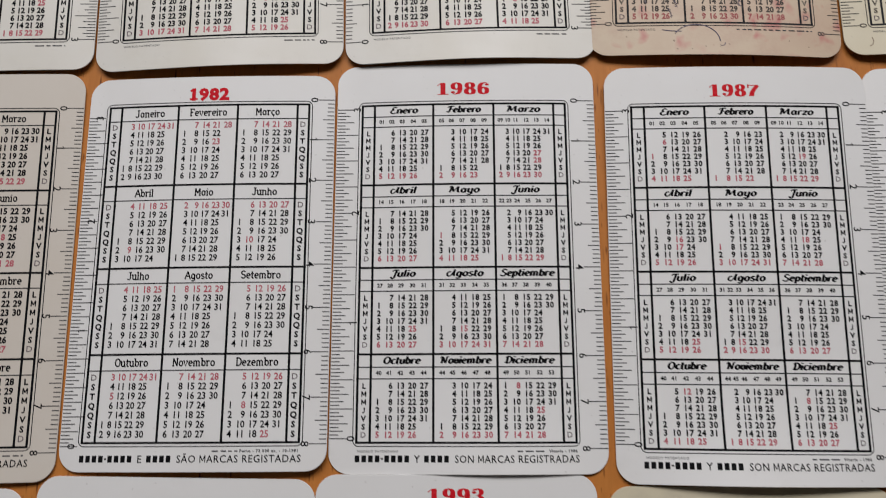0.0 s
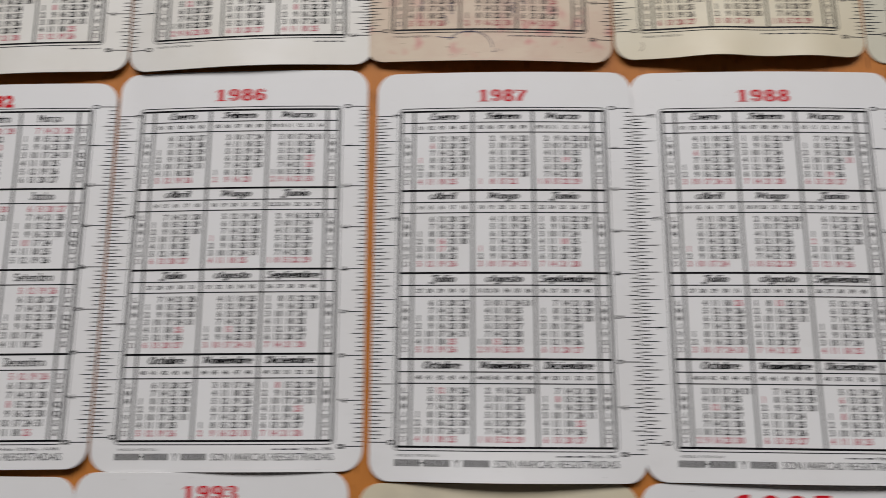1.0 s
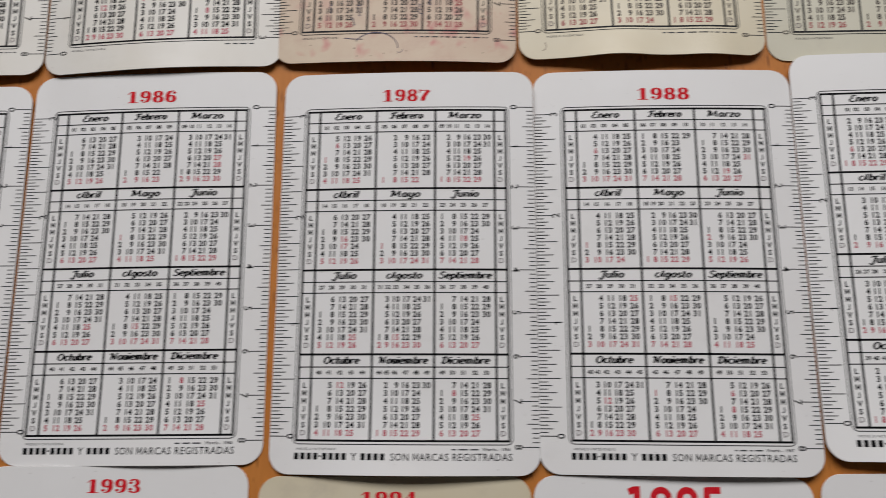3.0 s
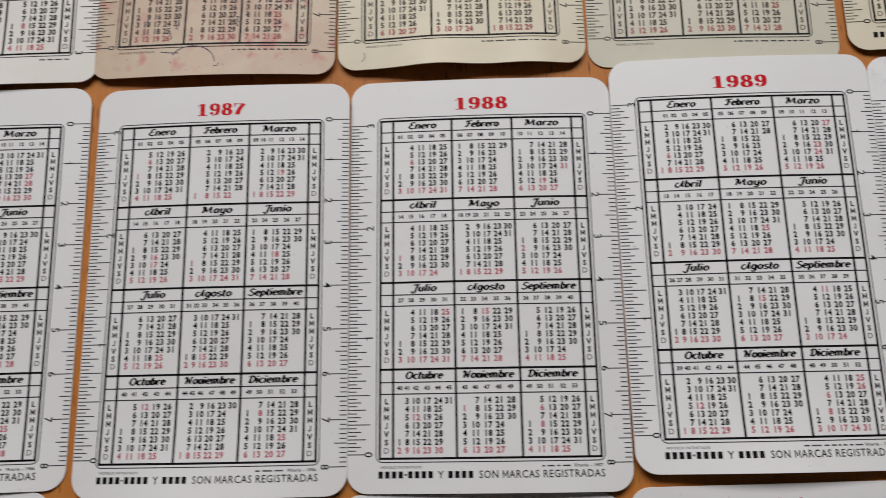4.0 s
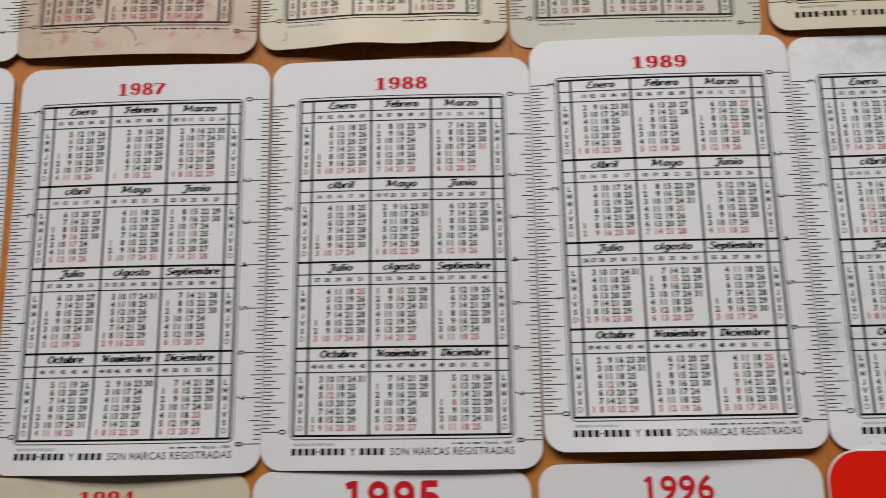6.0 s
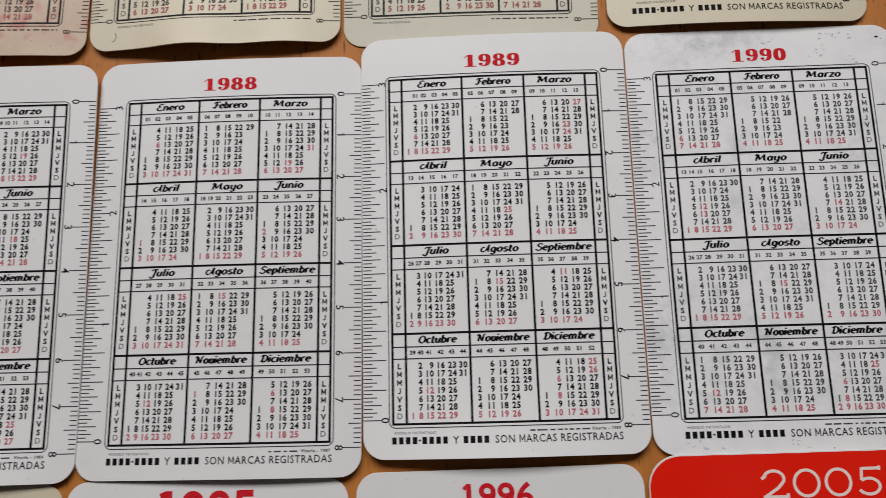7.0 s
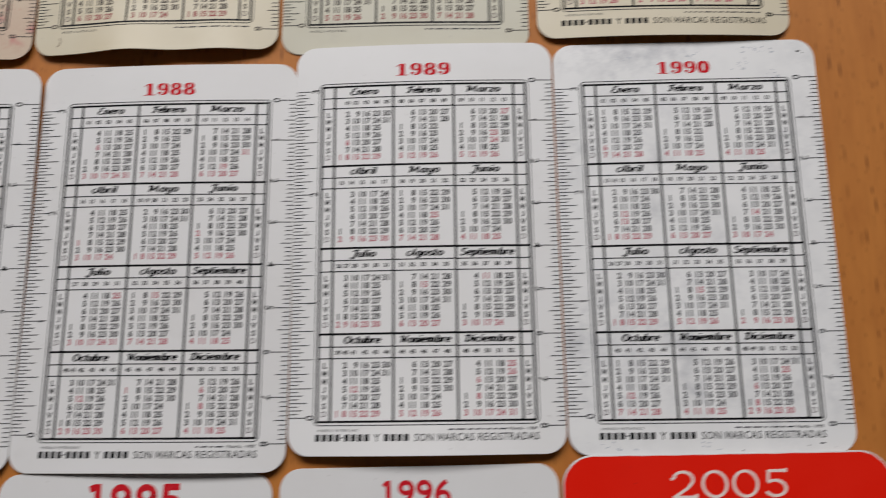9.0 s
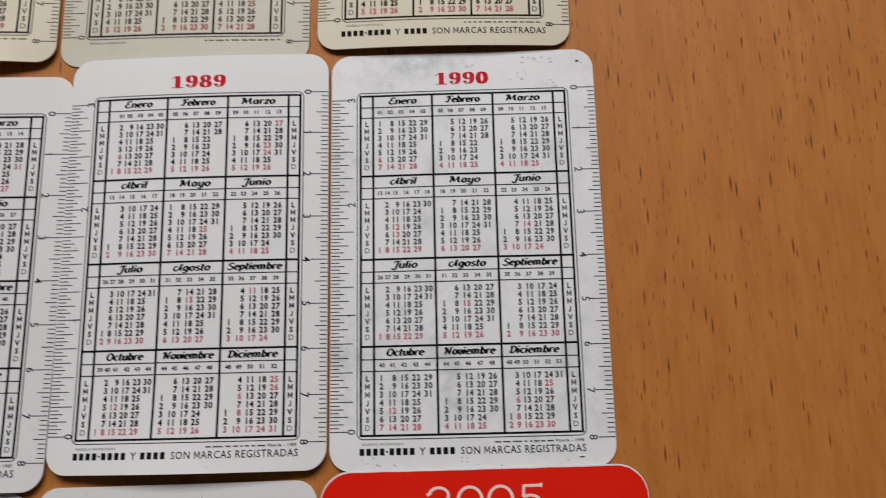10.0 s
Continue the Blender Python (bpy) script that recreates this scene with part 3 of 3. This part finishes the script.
class Card:
    """A bowed card with round corners. x, y, z in millimetres and turns in degrees give the middle of its print; margins from there to the edges."""

    def __init__(self, x, y, z, rx, ry, rz, stock, label, edges=(-30.1, -46.4, 30.4, 48.5), arch=1.2, curl=0.25, waves=(), radius=4.6, group="calendar cards on the table", scale=1.0, inks=None, rim=None):
        self.edges, self.arch, self.curl, self.waves, self.scale = edges, arch, curl, waves, scale
        self.black, self.text, self.letter, self.red = inks or (INK_BLACK, INK_TEXT, INK_TEXT, INK_DAYRED)
        self.m = pose(x / 1000, y / 1000, PLANE + z / 1000, rx, ry, rz)
        self.base = tagged(new("calendar_card"), label, "calendar card", group)
        self.base.matrix_world = self.m
        self.body(stock, radius, rim)

    def height(self, x, y):
        x0, y0, x1, y1 = self.edges
        u, v = (2 * x - x0 - x1) / (x1 - x0), (2 * y - y0 - y1) / (y1 - y0)
        h = self.arch * (0.33 - u * u) + self.curl * (v * v - 0.33)
        for cx, wide, tall in self.waves:
            h += tall * math.exp(-((x - cx) / wide) ** 2) * (max(0.0, -v - 0.55) / 0.45) ** 2
        low = TABLE + (THICK + 0.03) / 1000
        z = (self.m @ Vector((x / 1000, y / 1000, h / 1000))).z
        d = (low - z) * 1000
        return h + 0.5 * (d + math.sqrt(d * d + 0.01))

    def body(self, stock, r, rim):
        x0, y0, x1, y1 = self.edges
        us = [x0 + r * (1 - math.cos(radians(90 * k / 8))) for k in range(9)]
        mid = [x0 + r + (x1 - x0 - 2 * r) * k / 26 for k in range(1, 26)]
        us = us + mid + [x0 + x1 - u for u in reversed(us)]
        nv = 60
        rows = []
        for u in us:
            d = max(0.0, r - min(u - x0, x1 - u))
            cut = r - math.sqrt(max(0.0, r * r - d * d))
            rows.append([(u, y0 + cut + (y1 - y0 - 2 * cut) * k / nv) for k in range(nv + 1)])
        verts, faces, w = [], [], nv + 1
        ring = [(i, 0) for i in range(len(us))] + [(len(us) - 1, k) for k in range(1, nv + 1)] + [(i, nv) for i in range(len(us) - 2, -1, -1)] + [(0, k) for k in range(nv - 1, 0, -1)]
        for side in (0, 1):
            for row in rows:
                verts += [(x / 1000, y / 1000, (self.height(x, y) - side * THICK) / 1000) for x, y in row]
            o = side * len(us) * w
            for i in range(len(us) - 1):
                for k in range(nv):
                    f = (o + i * w + k, o + (i + 1) * w + k, o + (i + 1) * w + k + 1, o + i * w + k + 1)
                    faces.append(f if side == 0 else f[::-1])
        # rounded, slightly swollen cut edge
        n, cx, cy = len(us) * w, (x0 + x1) / 2, (y0 + y1) / 2
        o = len(verts)
        for i, k in ring:
            x, y = rows[i][k]
            d = Vector((x - cx, y - cy)).normalized() * 0.07
            verts.append(((x + d.x) / 1000, (y + d.y) / 1000, (self.height(x, y) - THICK / 2) / 1000))
        for j, (i, k) in enumerate(ring):
            j2 = (j + 1) % len(ring)
            i2, k2 = ring[j2]
            a, b = i * w + k, i2 * w + k2
            faces += [(b, a, o + j, o + j2), (o + j2, o + j, n + a, n + b)]
        me = bpy.data.meshes.new("body")
        me.from_pydata(verts, [], faces)
        me.materials.append(stock)
        if rim:
            me.materials.append(rim)
            me.polygons.foreach_set("material_index", [0] * (len(faces) - 2 * len(ring)) + [1] * (2 * len(ring)))
        me.polygons.foreach_set("use_smooth", [True] * len(faces))
        me.set_sharp_from_angle(angle=radians(25))
        ob = new("body", me)
        ob.parent = self.base

    def band(self, low, r, mat):
        """A printed head from the height low up to a hair short of the round upper corners."""
        x0, y0, x1, y1 = self.edges
        gap = 0.16
        us = [x0 + gap + r * (1 - math.cos(radians(90 * k / 10))) for k in range(11)]
        us = us + [x0 + gap + r + (x1 - x0 - 2 * gap - 2 * r) * k / 16 for k in range(1, 16)] + [x0 + x1 - u for u in reversed(us)]
        s, rows = Sheet(), 5
        pts = []
        for u in us:
            d = max(0.0, r - min(u - x0 - gap, x1 - gap - u))
            top = y1 - gap - random.uniform(0.0, 0.14) - (r - math.sqrt(max(0.0, r * r - d * d)))
            pts += [(u, low + (top - low) * k / rows) for k in range(rows + 1)]
        w = rows + 1
        s.add(pts, [(i * w + k, (i + 1) * w + k, (i + 1) * w + k + 1, i * w + k + 1) for i in range(len(us) - 1) for k in range(rows)])
        s.place("printed_head", self, [mat], "bright red printed head", lift=0.02)

    # ---- printing
    def border(self, name_line, week_line):
        s, c = Sheet(), self.scale
        X = [-24.2 * c, -21.28 * c, -7.36 * c, 6.85 * c, 21.0 * c, 23.74 * c]
        for x in X:
            s.rect(x - 0.01, -39.2 * c, x + 0.51 * c, 39.2 * c)
        for k in range(5):
            y = (39.2 - 19.6 * k) * c
            s.rect(-24.2 * c, y - (0.46 if k != 4 else 0.0), 24.2 * c, y + (0.01 if k != 4 else 0.46))
        frame_ob = s.place("border_frame", self, [self.black], lift=0.034)
        for k in range(4):
            y = (39.2 - 19.6 * k) * c
            for d in (name_line, week_line):
                if d:
                    rule = Sheet()
                    rule.rect(-24.0 * c, y - d - 0.25, 24.0 * c, y - d)
                    rule.place("thin_rule", self, [INK_GREY], under=frame_ob)
        outline = Sheet()
        r, a, b = 1.3, 24.75 * c, 39.75 * c
        loop = []
        for cx, cy, a0 in ((a - r, b - r, 0), (-a + r, b - r, 90), (-a + r, -b + r, 180), (a - r, -b + r, 270)):
            corner = arc(cx, cy, r, r, a0, a0 + 90, 6)
            if loop:
                p, q = Vector(loop[-1]), Vector(corner[0])
                loop += [tuple(p.lerp(q, t / 20)) for t in range(1, 20)]
            loop += corner
        p, q = Vector(loop[-1]), Vector(loop[0])
        loop += [tuple(p.lerp(q, t / 20)) for t in range(1, 21)]
        outline.ribbon(loop, 0.2)
        outline.place("outline", self, [INK_GREY], under=frame_ob)

    def months(self, year, names, sunday_first, week_row, style):
        letters = "DSTQQSS" if sunday_first else "LMMJVSD"
        c = self.scale
        feasts = [tuple(int(v) for v in f.split(".")) for f in FEASTS.get(year, "").split()]
        first, pitch = (7.1, 1.757) if week_row else (5.15, 2.06)
        digit, base = (1.32, 2.45) if week_row else (1.48, 2.85)
        shift = 0 if weekday(year, 1, 1) != 6 else -1
        for k in range(4):
            top = (39.2 - 19.6 * k) * c
            for x in (-22.5, 22.6):
                s = Sheet()
                for r in range(7):
                    s.text(letters[r], x * c, top - (first + pitch * r) * c - digit / 2, digit * 0.9, "fine" if r == (0 if sunday_first else 6) else "plain", 1.0, 0.5, mat=int(r == (0 if sunday_first else 6)))
                tagged(s.place("weekday_column", self, [self.letter, INK_PALE]), kind="stuff")
            for j in range(3):
                mo = 3 * k + j + 1
                left = (-21.05 + 14.12 * j) * c
                s = Sheet()
                if style == "script":
                    script_word(s, names[mo - 1], left + 7.0 * c, top - 2.32 * c, 1.58, NAME_WIDTH[mo - 1])
                else:
                    typed_word(s, names[mo - 1], left + 7.0 * c, top - base * c, 1.72, 0.92, 0.3)
                heading = tagged(s.place("month_name", self, [self.black]), kind="stuff")
                start = weekday(year, mo, 1)
                if sunday_first:
                    start = (start + 1) % 7
                total = month_days(year, mo)
                cols = (start + total + 6) // 7
                ends = [2.05, 4.88, 7.58, 10.18, 12.8] if cols <= 5 else [1.85, 3.55, 5.98, 8.4, 10.92, 13.25]
                weeks = [1.78, 4.1, 6.6, 9.2, 11.8] if cols <= 5 else [1.5, 3.2, 5.05, 7.55, 9.95, 12.4]
                days = Sheet()
                for d in range(1, total + 1):
                    col, row = (start + d - 1) // 7, (start + d - 1) % 7
                    red = row == (0 if sunday_first else 6) or (mo, d) in feasts
                    for q, ch in enumerate(reversed(str(d))):
                        days.text(ch, left + (ends[col] - 0.96 * q) * c, top - (first + pitch * row) * c - digit / 2, digit, "light" if sunday_first else "plain", 0.93, 1.0, mat=1 if red else 0)
                tagged(days.place("day_table", self, [self.text, self.red], under=heading), kind="stuff")
                if week_row:
                    w = Sheet()
                    lead = sum(month_days(year, q) for q in range(1, mo))
                    for col in range(cols):
                        number = (weekday(year, 1, 1) + lead + max(0, 7 * col - start)) // 7 + 1 + shift
                        if number > 0:
                            w.text("%02d" % number, left + weeks[col] * c, top - 4.3 * c - 0.44, 0.88, "bold", 1.05, 0.5)
                    tagged(w.place("week_line", self, [self.text], under=heading), kind="stuff")

    def rulers(self, swapped=False, low=-38.1, high=39.75, inset=4.75, centimetre=1.0):
        """Centimetres down one side and inches up the other, each with its numbers."""
        x0, y0, x1, y1 = self.edges
        for side in (1, -1):
            s, marks = Sheet(), []
            edge, turn = (x1, -1) if side == 1 else (x0, 1)
            metric = (side == 1) != swapped
            for k in range(81 if metric else 97):
                if metric:
                    y = high - k * centimetre if not swapped else -40.2 + k
                    n = 3.9 if k % 10 == 0 else 2.75 if k % 5 == 0 else 1.65
                    whole = 10
                else:
                    y = low + k * 25.4 / 32 if not swapped else 38.1 - k * 25.4 / 32
                    n = 4.0 if k % 32 == 0 else 5.1 if k % 8 == 0 else 4.1 if k % 4 == 0 else 3.05 if k % 2 == 0 else 2.05
                    whole = 32
                self.tick(s, edge, side, y, n + random.uniform(-0.08, 0.08))
                if k % whole == 0:
                    marks.append((str(k // whole), y))
            scale = tagged(s.place("centimetre_scale" if metric else "inch_scale", self, [INK_RULE]), kind="stuff")
            for ch, y in marks:
                m = Sheet()
                self.number(m, ch, edge - side * (4.75 if metric else inset), y, turn)
                m.place("scale_number", self, [self.text], under=scale)

    def tick(self, s, edge, side, y, length):
        a, b = sorted((edge - side * 0.1, edge - side * length))
        s.rect(a, y - 0.105, b, y + 0.105)

    def number(self, s, ch, x, y, turn):
        h = 1.7
        w = s.width(ch, h, "fine", 1.0)
        ox, oy = x + (h / 2 if turn == 1 else -h / 2), y - turn * w / 2
        s.text(ch, ox, oy, h, "fine", 1.0, turn=turn)
        if ch == "1":
            s.ribbon([(ox - turn * v * h, oy + turn * (w / 2 + u * h)) for u, v in ((0.0, 0.97), (-0.12, 0.86), (-0.28, 0.80))], 0.17)

    def footer(self, words, y=-43.15, big=True, imprint="", start=5.2):
        """The line under the frame: bars for the trade names, and the words that stand between and after them."""
        c = self.scale
        if big:
            s = Sheet()
            first, second, third = words
            h = 1.55
            s.text(first, -10.65, y, h, "fine", 0.95, 0.5)
            w = s.width(second, h, "fine", 1.0, 0.12)
            s.text(second, -2.45, y, h, "fine", 27.0 / w, 0.0, track=0.12 * 27.0 / w)
            s.place("notice_line", self, [INK_BLACK])
            for a, b in ((-24.45, -12.15), (-9.3, -3.5)):
                bar = Sheet()
                n = 8 if b - a > 8 else 4
                dot = 0.62 if n == 8 else 0.0
                pitch = (b - a - dot) / n
                for k in range(n):
                    u = a + pitch * (k + 0.16) + (dot if k > 3 else 0.0)
                    bar.rect(u, y + 0.06, u + pitch * 0.68, y + h - 0.06)
                if dot:
                    bar.rect(a + pitch * 4 + 0.06, y + 0.62, a + pitch * 4 + dot - 0.06, y + 0.96)
                tagged(bar.place("trade_name_bar", self, [INK_BLACK]), kind="stuff")
        if third_is_patent(words):
            small = Sheet()
            small.text("MODELO PATENTADO", -23.7 * c, -40.95 * c - 0.1, 0.5, "fine", 1.0, track=0.1)
            tagged(small.place("patent_line", self, [INK_WORN]), kind="stuff")
        small = Sheet()
        line = -41.02 * c
        if imprint:
            w = small.width(imprint, 0.62, "fine", 1.0, 0.1)
            small.text(imprint, 24.3 * c - w, line, 0.62, "plain", 1.0, track=0.1)
        else:
            w = 0.0
        at = start * c
        while at < 23.6 * c - w:
            long = min(random.uniform(0.5, 2.4), 23.9 * c - w - at)
            small.rect(at, line + 0.1, at + long, line + 0.4)
            at += long + random.uniform(0.35, 0.6)
        tagged(small.place("printer_line", self, [INK_WORN]), kind="stuff")

    def year(self, text, style, y, h, w, x=0.0, mat=None):
        """The figures of the year, each one a print of its own."""
        probe = Sheet()
        face = {"slab": "heavy"}.get(style, style)
        even = style in ("fat", "round", "block")
        track = 0.2 if style == "slab" else 0.12
        at = x - (w * len(text) if even else probe.width(text, h, face, w, track)) / 2
        for ch in text:
            s = Sheet()
            if even:
                {"fat": fat_figures, "round": round_figures, "block": block_figures}[style](s, ch, at + w / 2, y, h, w)
                at += w
            else:
                s.text(ch, at, y, h, face, w)
                wide = GLYPH[face, ch][2] * h * w
                mid = at + wide / 2
                if ch == "1" and style == "slab":
                    s.rect(mid - 0.95, y, mid + 0.95, y + 0.45)
                    s.ribbon([(mid, y + h * 0.95), (mid - 0.85, y + h * 0.74)], 0.5)
                elif ch == "1":
                    s.ribbon([(mid, y + h * 0.96), (mid - 0.22 * h, y + h * 0.79)], 0.15 * h)
                at += wide + track
            s.place("year_figure", self, [mat or INK_RED], "red printed figure" if mat is None else "pale printed figure")


def third_is_patent(words):
    return words is None or words[2]


NOTICE = ("Y", "SON MARCAS REGISTRADAS", True)

# ---------------------------------------------------------------- middle row: seven full cards
for year, x, y, z, rx, ry, rz, stock, label, edges, waves in (
        (1986, 0.00, 0.00, -0.55, 0.45, -0.66, 0.00, WHITE, "white 1986 calendar card with black month grid and red year", (-30.0, -45.6, 30.9, 49.0), ((8, 18, 0.9),)),
        (1987, 62.96, -1.61, 0.50, 0.63, -0.53, -0.66, WHITE, "white 1987 calendar card with red Sundays, slightly bowed", (-30.05, -46.35, 30.75, 48.8), ((0, 20, 1.7),)),
        (1988, 125.01, -2.16, 0.06, -0.28, -0.39, -0.89, WHITE, "white 1988 calendar card with ruler marks on both sides", (-31.2, -46.3, 30.7, 49.0), ((10, 20, 0.5),)),
        (1989, 186.44, 0.34, 0.72, 0.01, 0.02, -0.56, BRIGHT, "white 1989 calendar card overlapping the older card above it", (-30.4, -46.2, 30.5, 49.2), ((-2, 22, 1.5),)),
        (1990, 248.32, -0.64, -0.82, -0.67, 0.79, -0.58, GRIMY, "scuffed white 1990 calendar card with grey smudges", (-30.8, -46.4, 31.0, 49.3), ())):
    card = Card(x, y, z, rx, ry, rz, stock, label, edges, waves=waves, inks=(INK_TEXT, INK_WORN, INK_WORN, INK_DAYRED) if stock is GRIMY else None)
    card.border(2.95, 5.5)
    card.months(year, SPANISH, False, True, "script")
    card.rulers()
    card.footer(NOTICE, imprint="Vitoria - %d" % (year - 1 if year in (1987, 1988) else year), start=4.9 if year > 1988 else 11.1)
    card.year(str(year), "fat", 41.3, 3.1, {1987: 2.95, 1989: 3.3}.get(year, 3.2))
    if year == 1990:
        for x, y, w, h in ((27.4, 46.3, 0.95, 0.5), (28.3, 45.9, 0.25, 0.25), (23.6, -44.3, 1.2, 0.35), (20.5, -44.8, 0.2, 0.35), (6.2, -45.6, 0.2, 0.3)):
            s = Sheet()
            blot = [(x + w * (1 + random.uniform(-0.3, 0.3)) / 2 * math.cos(a), y + h * (1 + random.uniform(-0.3, 0.3)) / 2 * math.sin(a)) for a in (k * math.tau / 9 for k in range(9))]
            s.add(blot, [tuple(range(9))])
            s.place("dirt_speck", card, [INK_GREY])
        for x, y, n, wide in ((17.5, 46.8, 12, 3.6), (12.4, 43.0, 8, 2.6), (20.5, 41.0, 6, 2.2), (-14.0, 45.6, 5, 3.0), (1.5, 46.4, 4, 2.6), (-21.0, -44.3, 6, 4.0), (-2.0, -44.6, 5, 3.0)):
            s = Sheet()
            for k in range(n):
                u, v, r = x + random.uniform(-wide, wide), y + random.uniform(-0.9, 0.9), random.uniform(0.2, 0.9)
                s.ribbon([(u, v), (u + r * 0.5, v + random.uniform(-0.15, 0.15)), (u + r, v + random.uniform(-0.3, 0.3))], random.uniform(0.12, 0.4))
            tagged(s.place("scuff_mark", card, [SCUFF], "faint grey scuff", 0.012), kind="stuff")

card = Card(-60.41, 0.12, 0.09, -0.13, -1.06, 0.22, WHITE, "white 1982 calendar card with Portuguese month names", (-29.0, -45.1, 30.0, 46.2))
card.border(3.65, 0)
card.months(1982, PORTUGUESE, True, False, "slab")
card.rulers(low=-39.7, high=40.1, inset=2.6, centimetre=0.993)
card.footer(("E", "SÃO MARCAS REGISTADAS", False), imprint="Porto - 72 500 ex. - 10-1981")
card.year("1982", "slab", 40.35, 2.95, 1.12)

card = Card(-120.75, -1.16, 0.0, 0, 0, 0.86, BEIGE, "beige aged calendar card with upright month names")
card.border(3.65, 0)
card.months(1981, SPANISH, False, False, "slab")
card.rulers()
card.footer(NOTICE)

# ---------------------------------------------------------------- upper row: seven older cards
OLD = 0.975
for year, x, y, rz, stock, label, swapped, foot, waves in (
        (1963, -120.96, 94.0, 1.5, WHITE_OLD, "old white calendar card with red Sundays in the bottom row", True, False, ()),
        (1965, -60.25, 94.7, 1.65, WHITE_OLD, "old off-white calendar card lying slightly askew", False, False, ((6, 20, 0.6),)),
        (1966, 0.84, 95.79, 1.15, WHITE_OLD, "old white calendar card with bowed lower edge", True, False, ((2, 18, 0.9),)),
        (1969, 61.2, 96.7, -1.2, STAINED, "stained beige calendar card with pink spots and pen scribble", False, False, ((4, 22, 0.5),)),
        (1974, 121.6, 96.0, -0.38, CREAM, "yellowed calendar card with a wavy lifted lower edge", False, False, ((-6, 9, 1.9), (16, 8, 1.2))),
        (1975, 183.2, 94.2, -1.23, CREAM_GREEN, "greyish cream calendar card tucked under a newer card", False, False, ()),
        (1980, 245.6, 95.5, -1.3, CREAM, "cream calendar card with a printed notice line", False, True, ((-4, 22, 0.35),))):
    card = Card(x, y, *((-0.75, 0.3) if year == 1975 else (-0.15, -0.4) if year == 1980 else (0.22, -0.4)), 0, rz, stock, label, (-30.0, -46.4 if year == 1969 else -46.0 if year < 1969 else -45.7, 30.2, 48.5), waves=waves, scale=OLD,
                inks=(INK_GREY, INK_AGED, INK_FADED, INK_DULLRED) if year in (1969, 1974, 1975) else None, rim=RIM if year in (1969, 1980) else None)
    card.border(3.65, 0)
    card.months(year, SPANISH, False, False, "slab")
    card.rulers(swapped)
    card.footer(NOTICE if foot else None, y=-42.6, big=foot, start=5.2 if year > 1966 else 16.5)
    if year == 1969:
        s = Sheet()
        s.ribbon([(-12.6, -39.9), (-10.4, -40.2), (-8.0, -40.3)], 0.22)
        s.ribbon(arc(-4.6, -43.0, 5.6, 4.5, 152, 12, 22) + [(1.0, -42.9)], 0.24)
        s.ribbon(arc(1.4, -43.3, 0.75, 0.75, 230, 370, 8), 0.16)
        for x, y, n, lean in ((-16.4, -30.4, 6, 0.0), (-9.4, -30.6, 8, 0.05), (-10.9, -34.2, 6, 0.12), (6.0, -30.6, 7, 0.0), (8.3, -29.4, 4, 0.1)):
            zig = []
            for q in range(n):
                zig += [(x + random.uniform(-0.55, 0.1) + q * lean, y - q * 0.42), (x + random.uniform(0.1, 0.75) + q * lean, y - q * 0.42 - 0.3)]
            s.ribbon(zig, 0.2)
        s.place("pen_scribble", card, [PEN], "violet pen scribble", 0.04)
        for k in range(9):
            x, y, r = random.uniform(-26, 26), random.uniform(-45.0, -41.4), random.uniform(0.1, 0.24)
            s = Sheet()
            s.add([(x + r * random.uniform(0.7, 1.3) * math.cos(a), y + r * random.uniform(0.7, 1.3) * math.sin(a)) for a in (q * math.tau / 8 for q in range(8))], [tuple(range(8))])
            s.place("dirt_speck", card, [RIM])
    if year == 1980:
        s = Sheet()
        s.add([(9.1 + 0.75 * random.uniform(0.75, 1.2) * math.cos(a), -32.9 + 0.7 * random.uniform(0.75, 1.2) * math.sin(a)) for a in (q * math.tau / 11 for q in range(11))], [tuple(range(11))])
        s.place("pen_spot", card, [BLUE_PEN], "small blue pen spot", 0.04)
    if year == 1974:
        s = Sheet()
        s.ribbon([(-23.6, -41.2), (-23.3, -42.2), (-23.6, -43.1), (-24.3, -43.5)], 0.22)
        s.place("brown_stroke", card, [RIM], "small brown stroke", 0.04)

# ---------------------------------------------------------------- lower row: only the heads of the cards come into view
for text, x, top, rz, stock, label, style, y, h, w, aside in (
        ("", -125.9, -48.6, 0.0, WHITE, "plain white calendar card at the edge of the row", "", 0, 0, 0, 0),
        ("1992", -63.4, -46.3, -0.8, WHITE, "white calendar card headed 1992 in red", "fat", 40.0, 3.05, 2.95, 0),
        ("1993", -2.2, -45.7, 0.0, WHITE, "white calendar card headed 1993 in red", "fat", 42.7, 3.05, 3.15, 0),
        ("1994", 60.5, -48.3, -0.3, CREAM, "yellowed calendar card headed 1994 in red", "fat", 42.3, 3.05, 3.15, -1.2),
        ("1995", 121.3, -48.7, -0.8, WHITE, "white calendar card headed 1995 in bold red", "block", 39.4, 7.1, 5.6, 0),
        ("1996", 184.2, -48.3, 0.1, WHITE, "white calendar card headed 1996 in plain red figures", "head", 40.6, 5.05, 1.06, -0.7)):
    card = Card(x, top - 48.5, -0.6, 0, 0, rz, stock, label, (-30.3, -46.4, 30.2, 48.5), arch=0.6)
    if text:
        card.year(text, style, y, h, w, aside)
    if text in ("1992", "1993", "1994", "1996"):
        card.border(2.95, 5.5)
        card.rulers()

card = Card(249.9, -46.75 - 48.5, 0.7, 0, 0, -0.1, WHITE, "white 2005 calendar card with a bright red head and pale figures", (-34.8, -46.4, 34.8, 48.5), radius=6.5)
card.band(37.3, 6.5, RED_CARD)
card.year("2005", "round", 39.44, 5.6, 6.45, x=0.3, mat=INK_WHITE)
